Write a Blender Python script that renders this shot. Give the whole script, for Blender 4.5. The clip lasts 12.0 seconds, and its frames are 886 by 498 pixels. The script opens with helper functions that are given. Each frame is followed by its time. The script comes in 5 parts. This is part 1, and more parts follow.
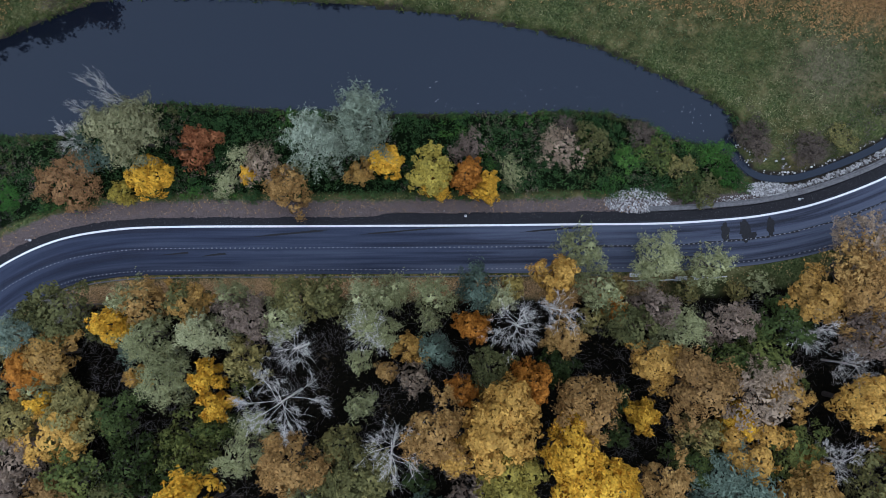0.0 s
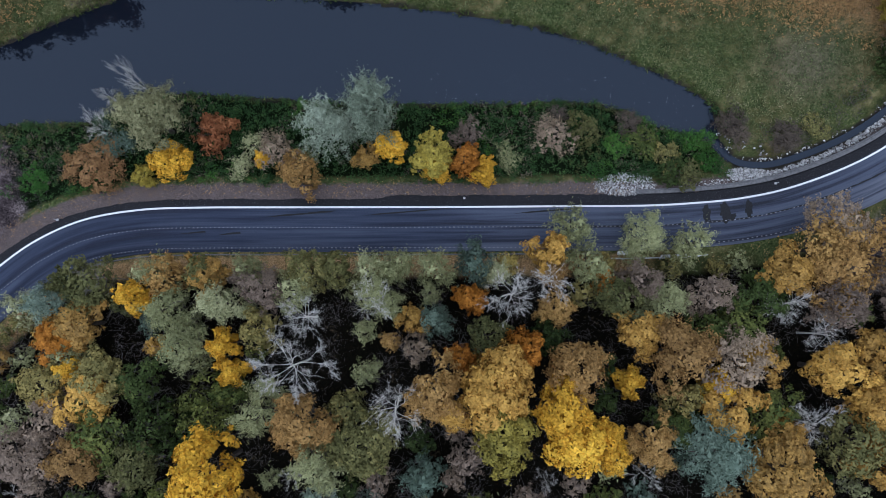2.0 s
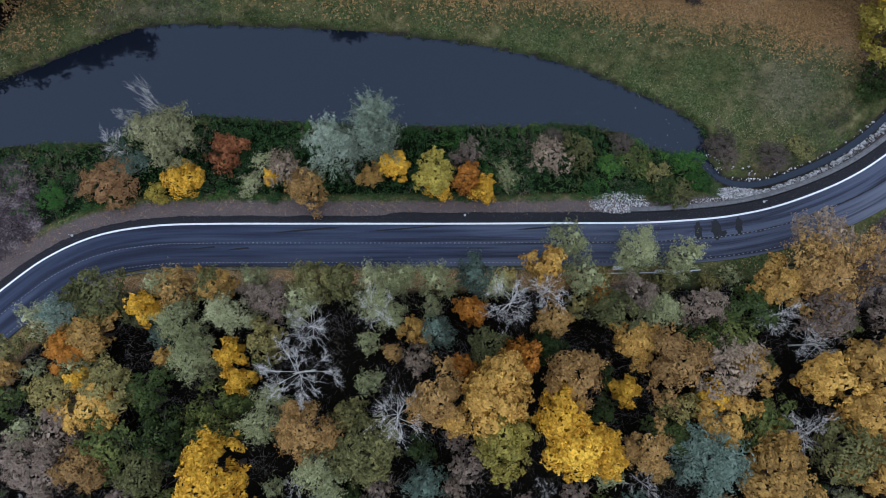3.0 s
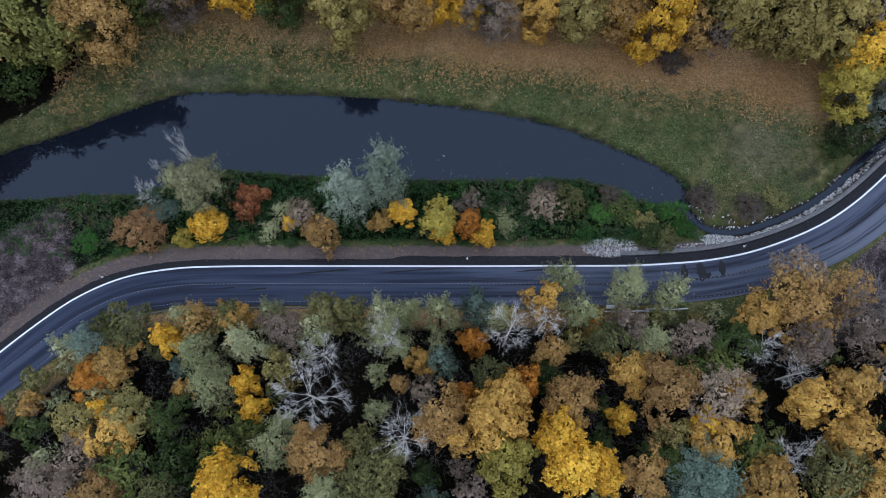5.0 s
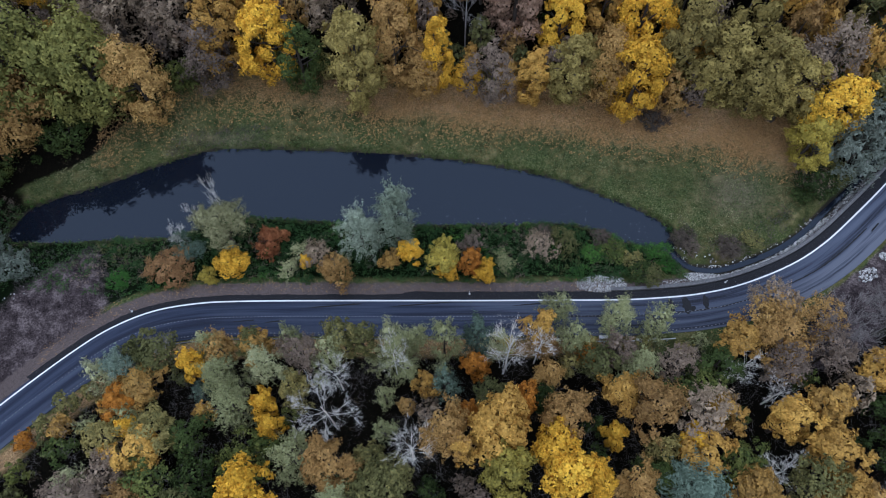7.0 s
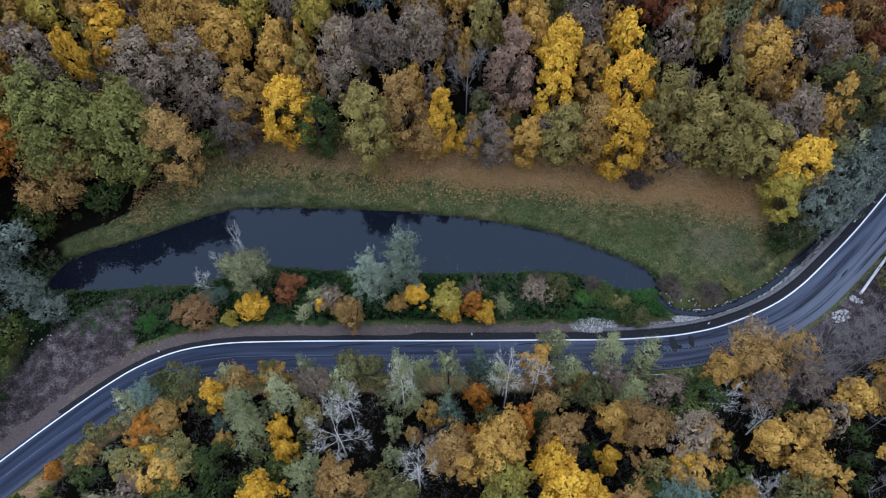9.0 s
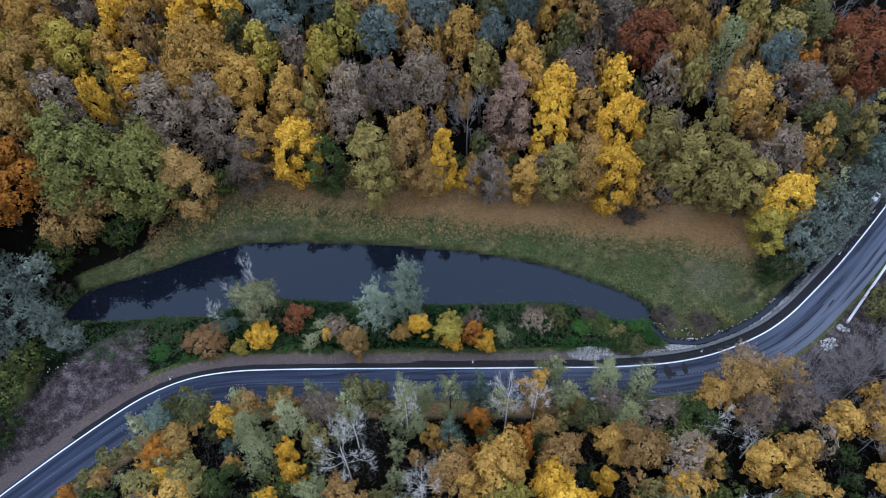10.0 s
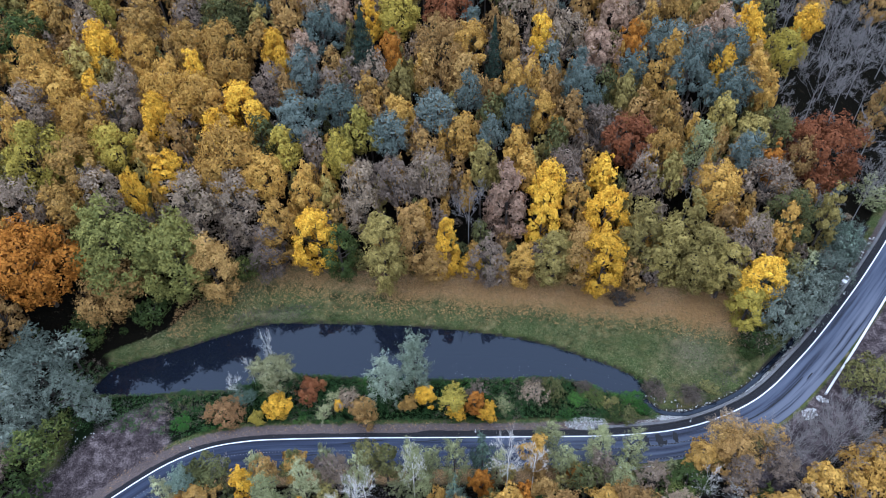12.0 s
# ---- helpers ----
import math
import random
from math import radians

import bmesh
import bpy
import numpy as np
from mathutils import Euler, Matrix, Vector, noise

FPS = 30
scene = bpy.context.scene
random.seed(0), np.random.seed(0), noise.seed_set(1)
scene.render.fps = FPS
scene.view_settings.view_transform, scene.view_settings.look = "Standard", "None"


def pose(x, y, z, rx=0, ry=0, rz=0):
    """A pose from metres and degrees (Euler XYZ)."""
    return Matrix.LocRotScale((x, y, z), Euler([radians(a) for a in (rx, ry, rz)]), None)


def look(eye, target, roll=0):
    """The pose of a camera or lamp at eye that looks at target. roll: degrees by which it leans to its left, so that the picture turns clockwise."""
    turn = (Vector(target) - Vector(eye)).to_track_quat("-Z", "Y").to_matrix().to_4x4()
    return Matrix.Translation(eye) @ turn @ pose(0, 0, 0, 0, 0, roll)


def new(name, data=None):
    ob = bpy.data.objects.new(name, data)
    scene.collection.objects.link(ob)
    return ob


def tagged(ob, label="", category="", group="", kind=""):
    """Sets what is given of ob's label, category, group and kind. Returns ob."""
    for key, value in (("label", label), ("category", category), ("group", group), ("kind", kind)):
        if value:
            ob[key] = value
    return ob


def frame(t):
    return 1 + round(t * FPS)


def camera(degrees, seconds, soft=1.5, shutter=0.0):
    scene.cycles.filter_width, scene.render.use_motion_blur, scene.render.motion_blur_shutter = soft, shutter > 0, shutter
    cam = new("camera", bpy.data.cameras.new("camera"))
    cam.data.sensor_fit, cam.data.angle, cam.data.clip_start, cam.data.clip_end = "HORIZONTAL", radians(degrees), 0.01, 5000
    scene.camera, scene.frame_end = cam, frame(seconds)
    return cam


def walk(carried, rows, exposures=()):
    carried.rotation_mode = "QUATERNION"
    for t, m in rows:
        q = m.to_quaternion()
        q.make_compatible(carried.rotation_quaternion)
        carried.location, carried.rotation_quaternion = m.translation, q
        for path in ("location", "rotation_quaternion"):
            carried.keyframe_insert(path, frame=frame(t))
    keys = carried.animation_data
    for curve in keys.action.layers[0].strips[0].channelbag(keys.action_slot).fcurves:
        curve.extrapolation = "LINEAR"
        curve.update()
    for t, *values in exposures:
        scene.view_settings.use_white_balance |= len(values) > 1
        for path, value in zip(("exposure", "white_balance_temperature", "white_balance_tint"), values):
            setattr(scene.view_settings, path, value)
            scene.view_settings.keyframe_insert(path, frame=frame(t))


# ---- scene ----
cam = camera(64.9, 12.0, 0.9)
ROWS = [
    (0, -2.54, 21.92, 89.46, 3.14, -0.08, 1.84),
    (0.5, -2.51, 21.25, 91.01, 3.23, -0.08, 1.89),
    (1, -2.44, 20.20, 92.57, 3.31, -0.08, 1.92),
    (1.5, -2.42, 18.83, 94.08, 3.41, -0.08, 1.94),
    (2, -2.44, 17.07, 95.53, 4.17, -0.10, 1.98),
    (2.5, -2.47, 15.00, 96.97, 5.73, -0.13, 2.03),
    (3, -2.53, 12.63, 98.40, 7.84, -0.15, 2.08),
    (5, -2.44, 1.59, 103.80, 16.64, -0.00, 2.17),
    (5.5, -2.38, -1.32, 105.22, 18.64, 0.06, 2.17),
    (6, -2.26, -4.32, 106.61, 20.63, 0.14, 2.19),
    (6.5, -2.14, -7.37, 108.01, 22.56, 0.23, 2.20),
    (7, -2.05, -10.45, 109.40, 24.46, 0.31, 2.21),
    (9, -1.65, -22.98, 114.90, 32.19, 0.61, 2.24),
    (9.5, -1.56, -26.17, 116.25, 34.29, 0.68, 2.23),
    (10, -1.49, -29.35, 117.61, 36.44, 0.74, 2.23),
    (10.5, -1.38, -32.55, 118.99, 38.66, 0.82, 2.24),
    (11, -1.34, -35.84, 120.35, 40.95, 0.85, 2.27),
    (11.5, -1.24, -39.12, 121.73, 43.25, 0.91, 2.29),
    (12, -1.20, -42.37, 123.15, 45.53, 0.97, 2.31),
]
EXPOSURES = [(0, -0.38, 5350, 12.5), (5, -0.43, 5300, 12.5), (7, -0.42, 5250, 12.5), (9.5, -0.31, 5150, 12), (10.5, -0.17, 5100, 12), (11, -0.02, 5100, 12), (11.5, 0.16, 5100, 12), (12, 0.30, 5100, 12)]
walk(cam, [(t, pose(x, y, z, rx, ry, rz)) for t, x, y, z, rx, ry, rz in ROWS], EXPOSURES)

# ---------------------------------------------------------------- sky and light
world = bpy.data.worlds.new("sky")
scene.world = world
world.use_nodes = True
nt = world.node_tree
sky = nt.nodes.new("ShaderNodeTexSky")
sky.sky_type = "NISHITA"
sky.sun_disc = False
sky.sun_elevation, sky.sun_rotation = radians(80), radians(200)
sky.air_density, sky.dust_density, sky.ozone_density = 1.6, 1.8, 1.6
overcast = nt.nodes.new("ShaderNodeHueSaturation")
overcast.inputs["Saturation"].default_value = 0.65
nt.links.new(sky.outputs[0], overcast.inputs["Color"])
nt.links.new(overcast.outputs[0], nt.nodes["Background"].inputs[0])
nt.nodes["Background"].inputs[1].default_value = 0.055
sun_data = bpy.data.lights.new("sun", "SUN")
sun_data.energy, sun_data.angle, sun_data.color = 4.3, radians(120), (0.98, 0.98, 0.98)
sun = new("sun", sun_data)
sun.matrix_world = look((-4, -11, 70), (0, 0, 0))

# ---------------------------------------------------------------- materials


def material(name, build, rough=0.8, spec=0.3):
    """A node material; build(nodes, links, bsdf) wires its colour and relief."""
    m = bpy.data.materials.new(name)
    m.use_nodes = True
    n, l = m.node_tree.nodes, m.node_tree.links
    b = n["Principled BSDF"]
    b.inputs["Roughness"].default_value = rough
    b.inputs["Specular IOR Level"].default_value = spec
    build(n, l, b)
    return m


def node(n, kind, **values):
    made = n.new(kind)
    for key, value in values.items():
        made.inputs[key.replace("_", " ")].default_value = value
    return made


def noise_at(n, l, scale, detail=4.0, rough=0.6, coords="Object"):
    t = n.new("ShaderNodeTexCoord")
    x = node(n, "ShaderNodeTexNoise", Scale=scale, Detail=detail, Roughness=rough)
    l.new(t.outputs[coords], x.inputs["Vector"])
    return x.outputs["Fac"]


def ramp_of(n, l, fac, stops):
    r = n.new("ShaderNodeValToRGB")
    while len(r.color_ramp.elements) < len(stops):
        r.color_ramp.elements.new(0.5)
    for e, (pos, colour) in zip(r.color_ramp.elements, stops):
        e.position, e.color = pos, (*colour, 1)
    l.new(fac, r.inputs[0])
    return r.outputs[0]


def mix(n, l, fac, a, b, how="MIX"):
    m = n.new("ShaderNodeMix")
    m.data_type, m.blend_type = "RGBA", how
    for socket, value in ((m.inputs[0], fac), (m.inputs[6], a), (m.inputs[7], b)):
        if isinstance(value, (int, float)):
            socket.default_value = value
        elif isinstance(value, tuple):
            socket.default_value = (*value, 1)
        else:
            l.new(value, socket)
    return m.outputs[2]


def math_of(n, l, op, a, b=0.0, clamp=False):
    m = n.new("ShaderNodeMath")
    m.operation, m.use_clamp = op, clamp
    for socket, value in ((m.inputs[0], a), (m.inputs[1], b)):
        if isinstance(value, (int, float)):
            socket.default_value = value
        else:
            l.new(value, socket)
    return m.outputs[0]


def bump(n, l, b, height, strength=0.5, distance=0.05):
    x = node(n, "ShaderNodeBump", Strength=strength, Distance=distance)
    l.new(height, x.inputs["Height"])
    l.new(x.outputs[0], b.inputs["Normal"])


def leaf_material(name, dark, mid, light, translucent=0.1, patchy=0.35):
    """Foliage whose tone differs from tree to tree, from bough to bough and from leaf to leaf."""
    def build(n, l, b):
        info, geo = n.new("ShaderNodeObjectInfo"), n.new("ShaderNodeNewGeometry")
        patch = noise_at(n, l, patchy, 2.0)
        own = n.new("ShaderNodeAttribute")
        own.attribute_name = "tone"
        plant_tone = math_of(n, l, "FRACT", math_of(n, l, "ADD", info.outputs["Random"], own.outputs["Fac"]))
        tone = math_of(n, l, "ADD", math_of(n, l, "MULTIPLY", plant_tone, 0.6), math_of(n, l, "MULTIPLY", patch, 0.55))
        tone = math_of(n, l, "ADD", tone, math_of(n, l, "MULTIPLY", geo.outputs["Random Per Island"], 0.16))
        tone = math_of(n, l, "SUBTRACT", tone, 0.16, True)
        colour = ramp_of(n, l, tone, ((0.0, dark), (0.5, mid), (1.0, light)))
        value = math_of(n, l, "ADD", math_of(n, l, "MULTIPLY", geo.outputs["Random Per Island"], 0.50), 0.75)
        shade = n.new("ShaderNodeCombineColor")
        for k in range(3):
            l.new(value, shade.inputs[k])
        colour = mix(n, l, 1.0, colour, shade.outputs[0], "MULTIPLY")
        l.new(colour, b.inputs["Base Color"])
        t = n.new("ShaderNodeBsdfTranslucent")
        l.new(colour, t.inputs["Color"])
        both = n.new("ShaderNodeMixShader")
        both.inputs[0].default_value = translucent
        l.new(b.outputs[0], both.inputs[1])
        l.new(t.outputs[0], both.inputs[2])
        l.new(both.outputs[0], n["Material Output"].inputs[0])
    return material(name, build, 0.7, 0.1)


LEAVES = {
    "golden": leaf_material("golden_leaves", (0.24, 0.15, 0.05), (0.46, 0.27, 0.06), (0.64, 0.39, 0.08)),
    "yellow": leaf_material("yellow_leaves", (0.46, 0.27, 0.03), (0.74, 0.43, 0.036), (0.84, 0.55, 0.06)),
    "orange": leaf_material("orange_leaves", (0.22, 0.09, 0.02), (0.4, 0.16, 0.022), (0.54, 0.25, 0.035)),
    "rust": leaf_material("rust_leaves", (0.11, 0.06, 0.026), (0.19, 0.105, 0.045), (0.28, 0.16, 0.065)),
    "olive": leaf_material("olive_leaves", (0.05, 0.06, 0.022), (0.145, 0.14, 0.05), (0.34, 0.27, 0.085)),
    "sage": leaf_material("sage_leaves", (0.19, 0.2, 0.09), (0.33, 0.34, 0.16), (0.48, 0.48, 0.27)),
    "willow": leaf_material("olive_grey_leaves", (0.13, 0.13, 0.06), (0.21, 0.205, 0.10), (0.30, 0.285, 0.15)),
    "poplar": leaf_material("grey_green_leaves", (0.06, 0.07, 0.018), (0.16, 0.165, 0.045), (0.35, 0.31, 0.08)),
    "green": leaf_material("green_leaves", (0.012, 0.022, 0.007), (0.058, 0.082, 0.022), (0.21, 0.21, 0.05)),
    "teal": leaf_material("blue_green_leaves", (0.06, 0.088, 0.064), (0.14, 0.19, 0.14), (0.28, 0.34, 0.26)),
    "mauve": leaf_material("dull_brown_leaves", (0.13, 0.1, 0.08), (0.24, 0.182, 0.135), (0.38, 0.29, 0.185)),
    "brown": leaf_material("tan_leaves", (0.2, 0.12, 0.045), (0.36, 0.215, 0.07), (0.5, 0.32, 0.1)),
    "pine": leaf_material("pine_needles", (0.085, 0.112, 0.095), (0.15, 0.182, 0.158), (0.22, 0.255, 0.22), 0.1),
    "spruce": leaf_material("spruce_needles", (0.02, 0.035, 0.025), (0.03, 0.05, 0.035), (0.05, 0.07, 0.05), 0.05),
    "silver": leaf_material("silvery_leaves", (0.1, 0.125, 0.085), (0.21, 0.25, 0.175), (0.37, 0.42, 0.31)),
    "rosy": leaf_material("rosy_brown_leaves", (0.20, 0.125, 0.085), (0.36, 0.235, 0.16), (0.50, 0.35, 0.23)),
    "osier": leaf_material("osier_leaves", (0.06, 0.075, 0.058), (0.13, 0.152, 0.12), (0.25, 0.28, 0.225)),
    "khaki": leaf_material("khaki_leaves", (0.15, 0.12, 0.04), (0.31, 0.245, 0.072), (0.53, 0.41, 0.11)),
    "red": leaf_material("russet_leaves", (0.13, 0.045, 0.022), (0.23, 0.085, 0.035), (0.34, 0.15, 0.06)),
    "lime": leaf_material("yellow_green_leaves", (0.18, 0.165, 0.04), (0.38, 0.30, 0.05), (0.58, 0.42, 0.07)),
    "herb": leaf_material("herb_leaves", (0.01, 0.026, 0.008), (0.04, 0.085, 0.026), (0.12, 0.18, 0.055), 0.15, 0.9),
    "bright": leaf_material("bright_herb_leaves", (0.02, 0.05, 0.01), (0.05, 0.125, 0.022), (0.13, 0.22, 0.045), 0.15, 0.9),
    "dusk": leaf_material("withered_dark_leaves", (0.05, 0.04, 0.032), (0.1, 0.08, 0.062), (0.17, 0.135, 0.1)),
}


LEAVES["bronze"] = LEAVES["brown"]


def bark_material(name, a, b2):
    def build(n, l, b):
        f = noise_at(n, l, 6.0, 5.0)
        l.new(ramp_of(n, l, f, ((0.3, a), (0.7, b2))), b.inputs["Base Color"])
        bump(n, l, b, f, 0.6, 0.03)
    return material(name, build, 0.85)


BARK = bark_material("bark", (0.035, 0.028, 0.023), (0.11, 0.09, 0.075))
GREY_BARK = bark_material("grey_bark", (0.17, 0.155, 0.145), (0.34, 0.315, 0.30))
TWIG_BARK = bark_material("twig_bark", (0.07, 0.06, 0.055), (0.17, 0.15, 0.14))
PALE_BARK = bark_material("pale_bark", (0.58, 0.55, 0.49), (0.86, 0.83, 0.77))


def ground_build(n, l, b):
    def zone(name):
        a = n.new("ShaderNodeAttribute")
        a.attribute_name = name
        return a.outputs["Fac"]
    fine, mid_, wide = noise_at(n, l, 3.2, 6.0, 0.7), noise_at(n, l, 0.5, 5.0), math_of(n, l, "MULTIPLY", math_of(n, l, "SUBTRACT", noise_at(n, l, 0.13, 5.0), 0.36, True), 3.4, True)
    grain = noise_at(n, l, 9.0, 3.0, 0.8)

    def edged(mask, width=0.5):
        rough = math_of(n, l, "ADD", mask, math_of(n, l, "MULTIPLY", math_of(n, l, "SUBTRACT", mid_, 0.5), 0.9))
        rough = math_of(n, l, "ADD", rough, math_of(n, l, "MULTIPLY", math_of(n, l, "SUBTRACT", fine, 0.5), 0.7))
        return math_of(n, l, "DIVIDE", math_of(n, l, "SUBTRACT", rough, 0.5 - width / 2), width, True)
    grass = mix(n, l, wide, ramp_of(n, l, fine, ((0.34, (0.018, 0.027, 0.009)), (0.5, (0.062, 0.084, 0.028)), (0.66, (0.17, 0.175, 0.075)))),
                ramp_of(n, l, mid_, ((0.36, (0.030, 0.036, 0.014)), (0.52, (0.10, 0.088, 0.035)), (0.66, (0.22, 0.18, 0.085)))))
    leaf = ramp_of(n, l, grain, ((0.38, (0.04, 0.026, 0.013)), (0.46, (0.20, 0.125, 0.06)), (0.55, (0.46, 0.29, 0.14)), (0.65, (0.74, 0.52, 0.29))))
    dirt = ramp_of(n, l, math_of(n, l, "ADD", math_of(n, l, "MULTIPLY", fine, 0.5), math_of(n, l, "MULTIPLY", mid_, 0.5)), ((0.36, (0.010, 0.008, 0.009)), (0.5, (0.06, 0.047, 0.048)), (0.66, (0.23, 0.19, 0.185))))
    grit = ramp_of(n, l, grain, ((0.36, (0.05, 0.039, 0.037)), (0.5, (0.105, 0.083, 0.078)), (0.64, (0.19, 0.155, 0.145))))
    # woodland floor in near-black: the shade between crowns is put into its colour
    shaded_floor = ramp_of(n, l, fine, ((0.3, (0.003, 0.003, 0.0025)), (0.6, (0.007, 0.006, 0.004)), (0.85, (0.03, 0.02, 0.01))))
    # soil under the bank herbs, its colour deepened for the shade among bushes
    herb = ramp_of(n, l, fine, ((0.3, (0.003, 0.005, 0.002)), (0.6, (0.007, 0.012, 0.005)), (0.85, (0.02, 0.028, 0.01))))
    colour = mix(n, l, edged(zone("wood"), 0.4), grass, shaded_floor)
    colour = mix(n, l, edged(zone("litter"), 0.7), colour, leaf)
    colour = mix(n, l, math_of(n, l, "MULTIPLY", edged(zone("pale"), 0.8), 0.7), colour, ramp_of(n, l, fine, ((0.3, (0.075, 0.066, 0.042)), (0.7, (0.21, 0.18, 0.12)))))
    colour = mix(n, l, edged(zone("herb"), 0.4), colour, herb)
    colour = mix(n, l, edged(zone("dirt"), 0.5), colour, dirt)
    colour = mix(n, l, edged(zone("grit"), 0.35), colour, grit)
    mud = mix(n, l, edged(zone("mud"), 0.5), colour, (0.03, 0.027, 0.022))
    l.new(mud, b.inputs["Base Color"])
    bump(n, l, b, math_of(n, l, "ADD", fine, math_of(n, l, "MULTIPLY", grain, 0.5)), 0.8, 0.15)


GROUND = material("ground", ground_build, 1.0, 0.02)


def water_build(n, l, b):
    b.inputs["Base Color"].default_value = (0.006, 0.008, 0.014, 1)
    b.inputs["Specular Tint"].default_value = (0.66, 0.80, 1.0, 1)
    b.inputs["IOR"].default_value = 1.41
    b.inputs["Specular IOR Level"].default_value = 0.5
    f = noise_at(n, l, 1.1, 3.0)
    bump(n, l, b, f, 0.02, 0.02)


WATER_MAT = material("pond_water", water_build, 0.03, 0.5)


def asphalt_build(n, l, b):
    t = n.new("ShaderNodeUVMap")
    s = n.new("ShaderNodeMapping")
    s.inputs["Scale"].default_value = (0.035, 1.1, 1)
    l.new(t.outputs[0], s.inputs[0])
    streak = node(n, "ShaderNodeTexNoise", Scale=1.0, Detail=5.0, Roughness=0.6)
    l.new(s.outputs[0], streak.inputs["Vector"])
    grain = noise_at(n, l, 14.0, 3.0, 0.8)
    blot = noise_at(n, l, 0.16, 4.0)
    base = ramp_of(n, l, streak.outputs["Fac"], ((0.36, (0.004, 0.006, 0.014)), (0.42, (0.018, 0.024, 0.050)), (0.52, (0.054, 0.070, 0.118)), (0.66, (0.100, 0.120, 0.175))))
    base = mix(n, l, math_of(n, l, "MULTIPLY", math_of(n, l, "SUBTRACT", blot, 0.52, True), 1.6, True), base, (0.036, 0.042, 0.064))
    base = mix(n, l, 0.35, base, ramp_of(n, l, grain, ((0.36, (0.009, 0.010, 0.016)), (0.64, (0.075, 0.082, 0.105)))))
    wet = n.new("ShaderNodeAttribute")
    wet.attribute_name = "wet"
    patchy = math_of(n, l, "MULTIPLY", wet.outputs["Fac"], math_of(n, l, "SUBTRACT", 1.15, math_of(n, l, "MULTIPLY", streak.outputs["Fac"], 0.9)), True)
    base = mix(n, l, patchy, base, (0.010, 0.015, 0.036))
    dust = n.new("ShaderNodeAttribute")
    dust.attribute_name = "dust"
    d = math_of(n, l, "MULTIPLY", dust.outputs["Fac"], math_of(n, l, "MULTIPLY", math_of(n, l, "SUBTRACT", streak.outputs["Fac"], 0.36, True), 4.5, True), True)
    base = mix(n, l, d, base, (0.125, 0.135, 0.17))
    l.new(base, b.inputs["Base Color"])
    l.new(ramp_of(n, l, streak.outputs["Fac"], ((0.3, (0.6, 0.6, 0.6)), (0.6, (0.9, 0.9, 0.9)))), b.inputs["Roughness"])
    bump(n, l, b, grain, 0.3, 0.01)


ASPHALT = material("asphalt", asphalt_build, 0.7, 0.2)


def plain(name, a, b2, scale, rough=0.8, relief=0.4, spec=0.3):
    def build(n, l, b):
        f = noise_at(n, l, scale, 5.0, 0.7)
        l.new(ramp_of(n, l, f, ((0.3, a), (0.7, b2))), b.inputs["Base Color"])
        bump(n, l, b, f, relief, 0.03)
    return material(name, build, rough, spec)


def tar_build(n, l, b):
    f = noise_at(n, l, 7.0, 6.0, 0.85)
    l.new(ramp_of(n, l, f, ((0.35, (0.006, 0.006, 0.008)), (0.57, (0.012, 0.012, 0.015)), (0.63, (0.06, 0.058, 0.06)), (0.70, (0.30, 0.29, 0.29)))), b.inputs["Base Color"])
    bump(n, l, b, f, 0.7, 0.04)


TAR = material("tar_and_chippings", tar_build, 0.8)
STAIN = plain("tar_stain", (0.003, 0.003, 0.004), (0.010, 0.011, 0.015), 4.0, 0.6)
PAINT = plain("road_paint", (0.62, 0.62, 0.63), (0.85, 0.85, 0.86), 5.0, 0.6, 0.1)
WORN_PAINT = plain("worn_paint", (0.16, 0.165, 0.18), (0.40, 0.40, 0.42), 4.0, 0.6, 0.1)
CONCRETE = plain("concrete", (0.07, 0.069, 0.072), (0.19, 0.186, 0.188), 3.0, 0.85)
PALE_CONCRETE = plain("pale_concrete", (0.55, 0.55, 0.56), (0.76, 0.76, 0.77), 1.5, 0.8)
STEEL = plain("galvanised_steel", (0.45, 0.46, 0.48), (0.62, 0.63, 0.65), 2.0, 0.45, 0.05, 0.6)
BLACK = plain("black_plastic", (0.02, 0.02, 0.02), (0.035, 0.035, 0.035), 5.0, 0.5)


def stone_build(n, l, b):
    info = n.new("ShaderNodeObjectInfo")
    geo = n.new("ShaderNodeNewGeometry")
    r = math_of(n, l, "FRACT", math_of(n, l, "ADD", info.outputs["Random"], geo.outputs["Random Per Island"]))
    f = noise_at(n, l, 7.0, 4.0)
    c = ramp_of(n, l, r, ((0.0, (0.16, 0.155, 0.15)), (0.5, (0.55, 0.54, 0.53)), (1.0, (0.85, 0.84, 0.83))))
    l.new(mix(n, l, 0.4, c, ramp_of(n, l, f, ((0.3, (0.25, 0.24, 0.23)), (0.7, (0.7, 0.7, 0.69)))), "MULTIPLY"), b.inputs["Base Color"])
    bump(n, l, b, f, 0.5, 0.03)


STONE = material("limestone", stone_build, 0.9)

# ---------------------------------------------------------------- lie of the land
def smooth_line(points, step=0.6):
    """Catmull-Rom curve through points, sampled about every step metres."""
    p = np.array(points, float)
    p = np.vstack([2 * p[0] - p[1], p, 2 * p[-1] - p[-2]])
    out = []
    for i in range(1, len(p) - 2):
        n = max(2, int(np.linalg.norm((p[i + 1] - p[i])[:2]) / step))
        for k in range(n):
            u = k / n
            out.append(0.5 * (2 * p[i] + (p[i + 1] - p[i - 1]) * u + (2 * p[i - 1] - 5 * p[i] + 4 * p[i + 1] - p[i + 2]) * u * u
                              + (3 * p[i] - p[i - 1] - 3 * p[i + 1] + p[i + 2]) * u ** 3))
    out.append(p[-2])
    return np.array(out)


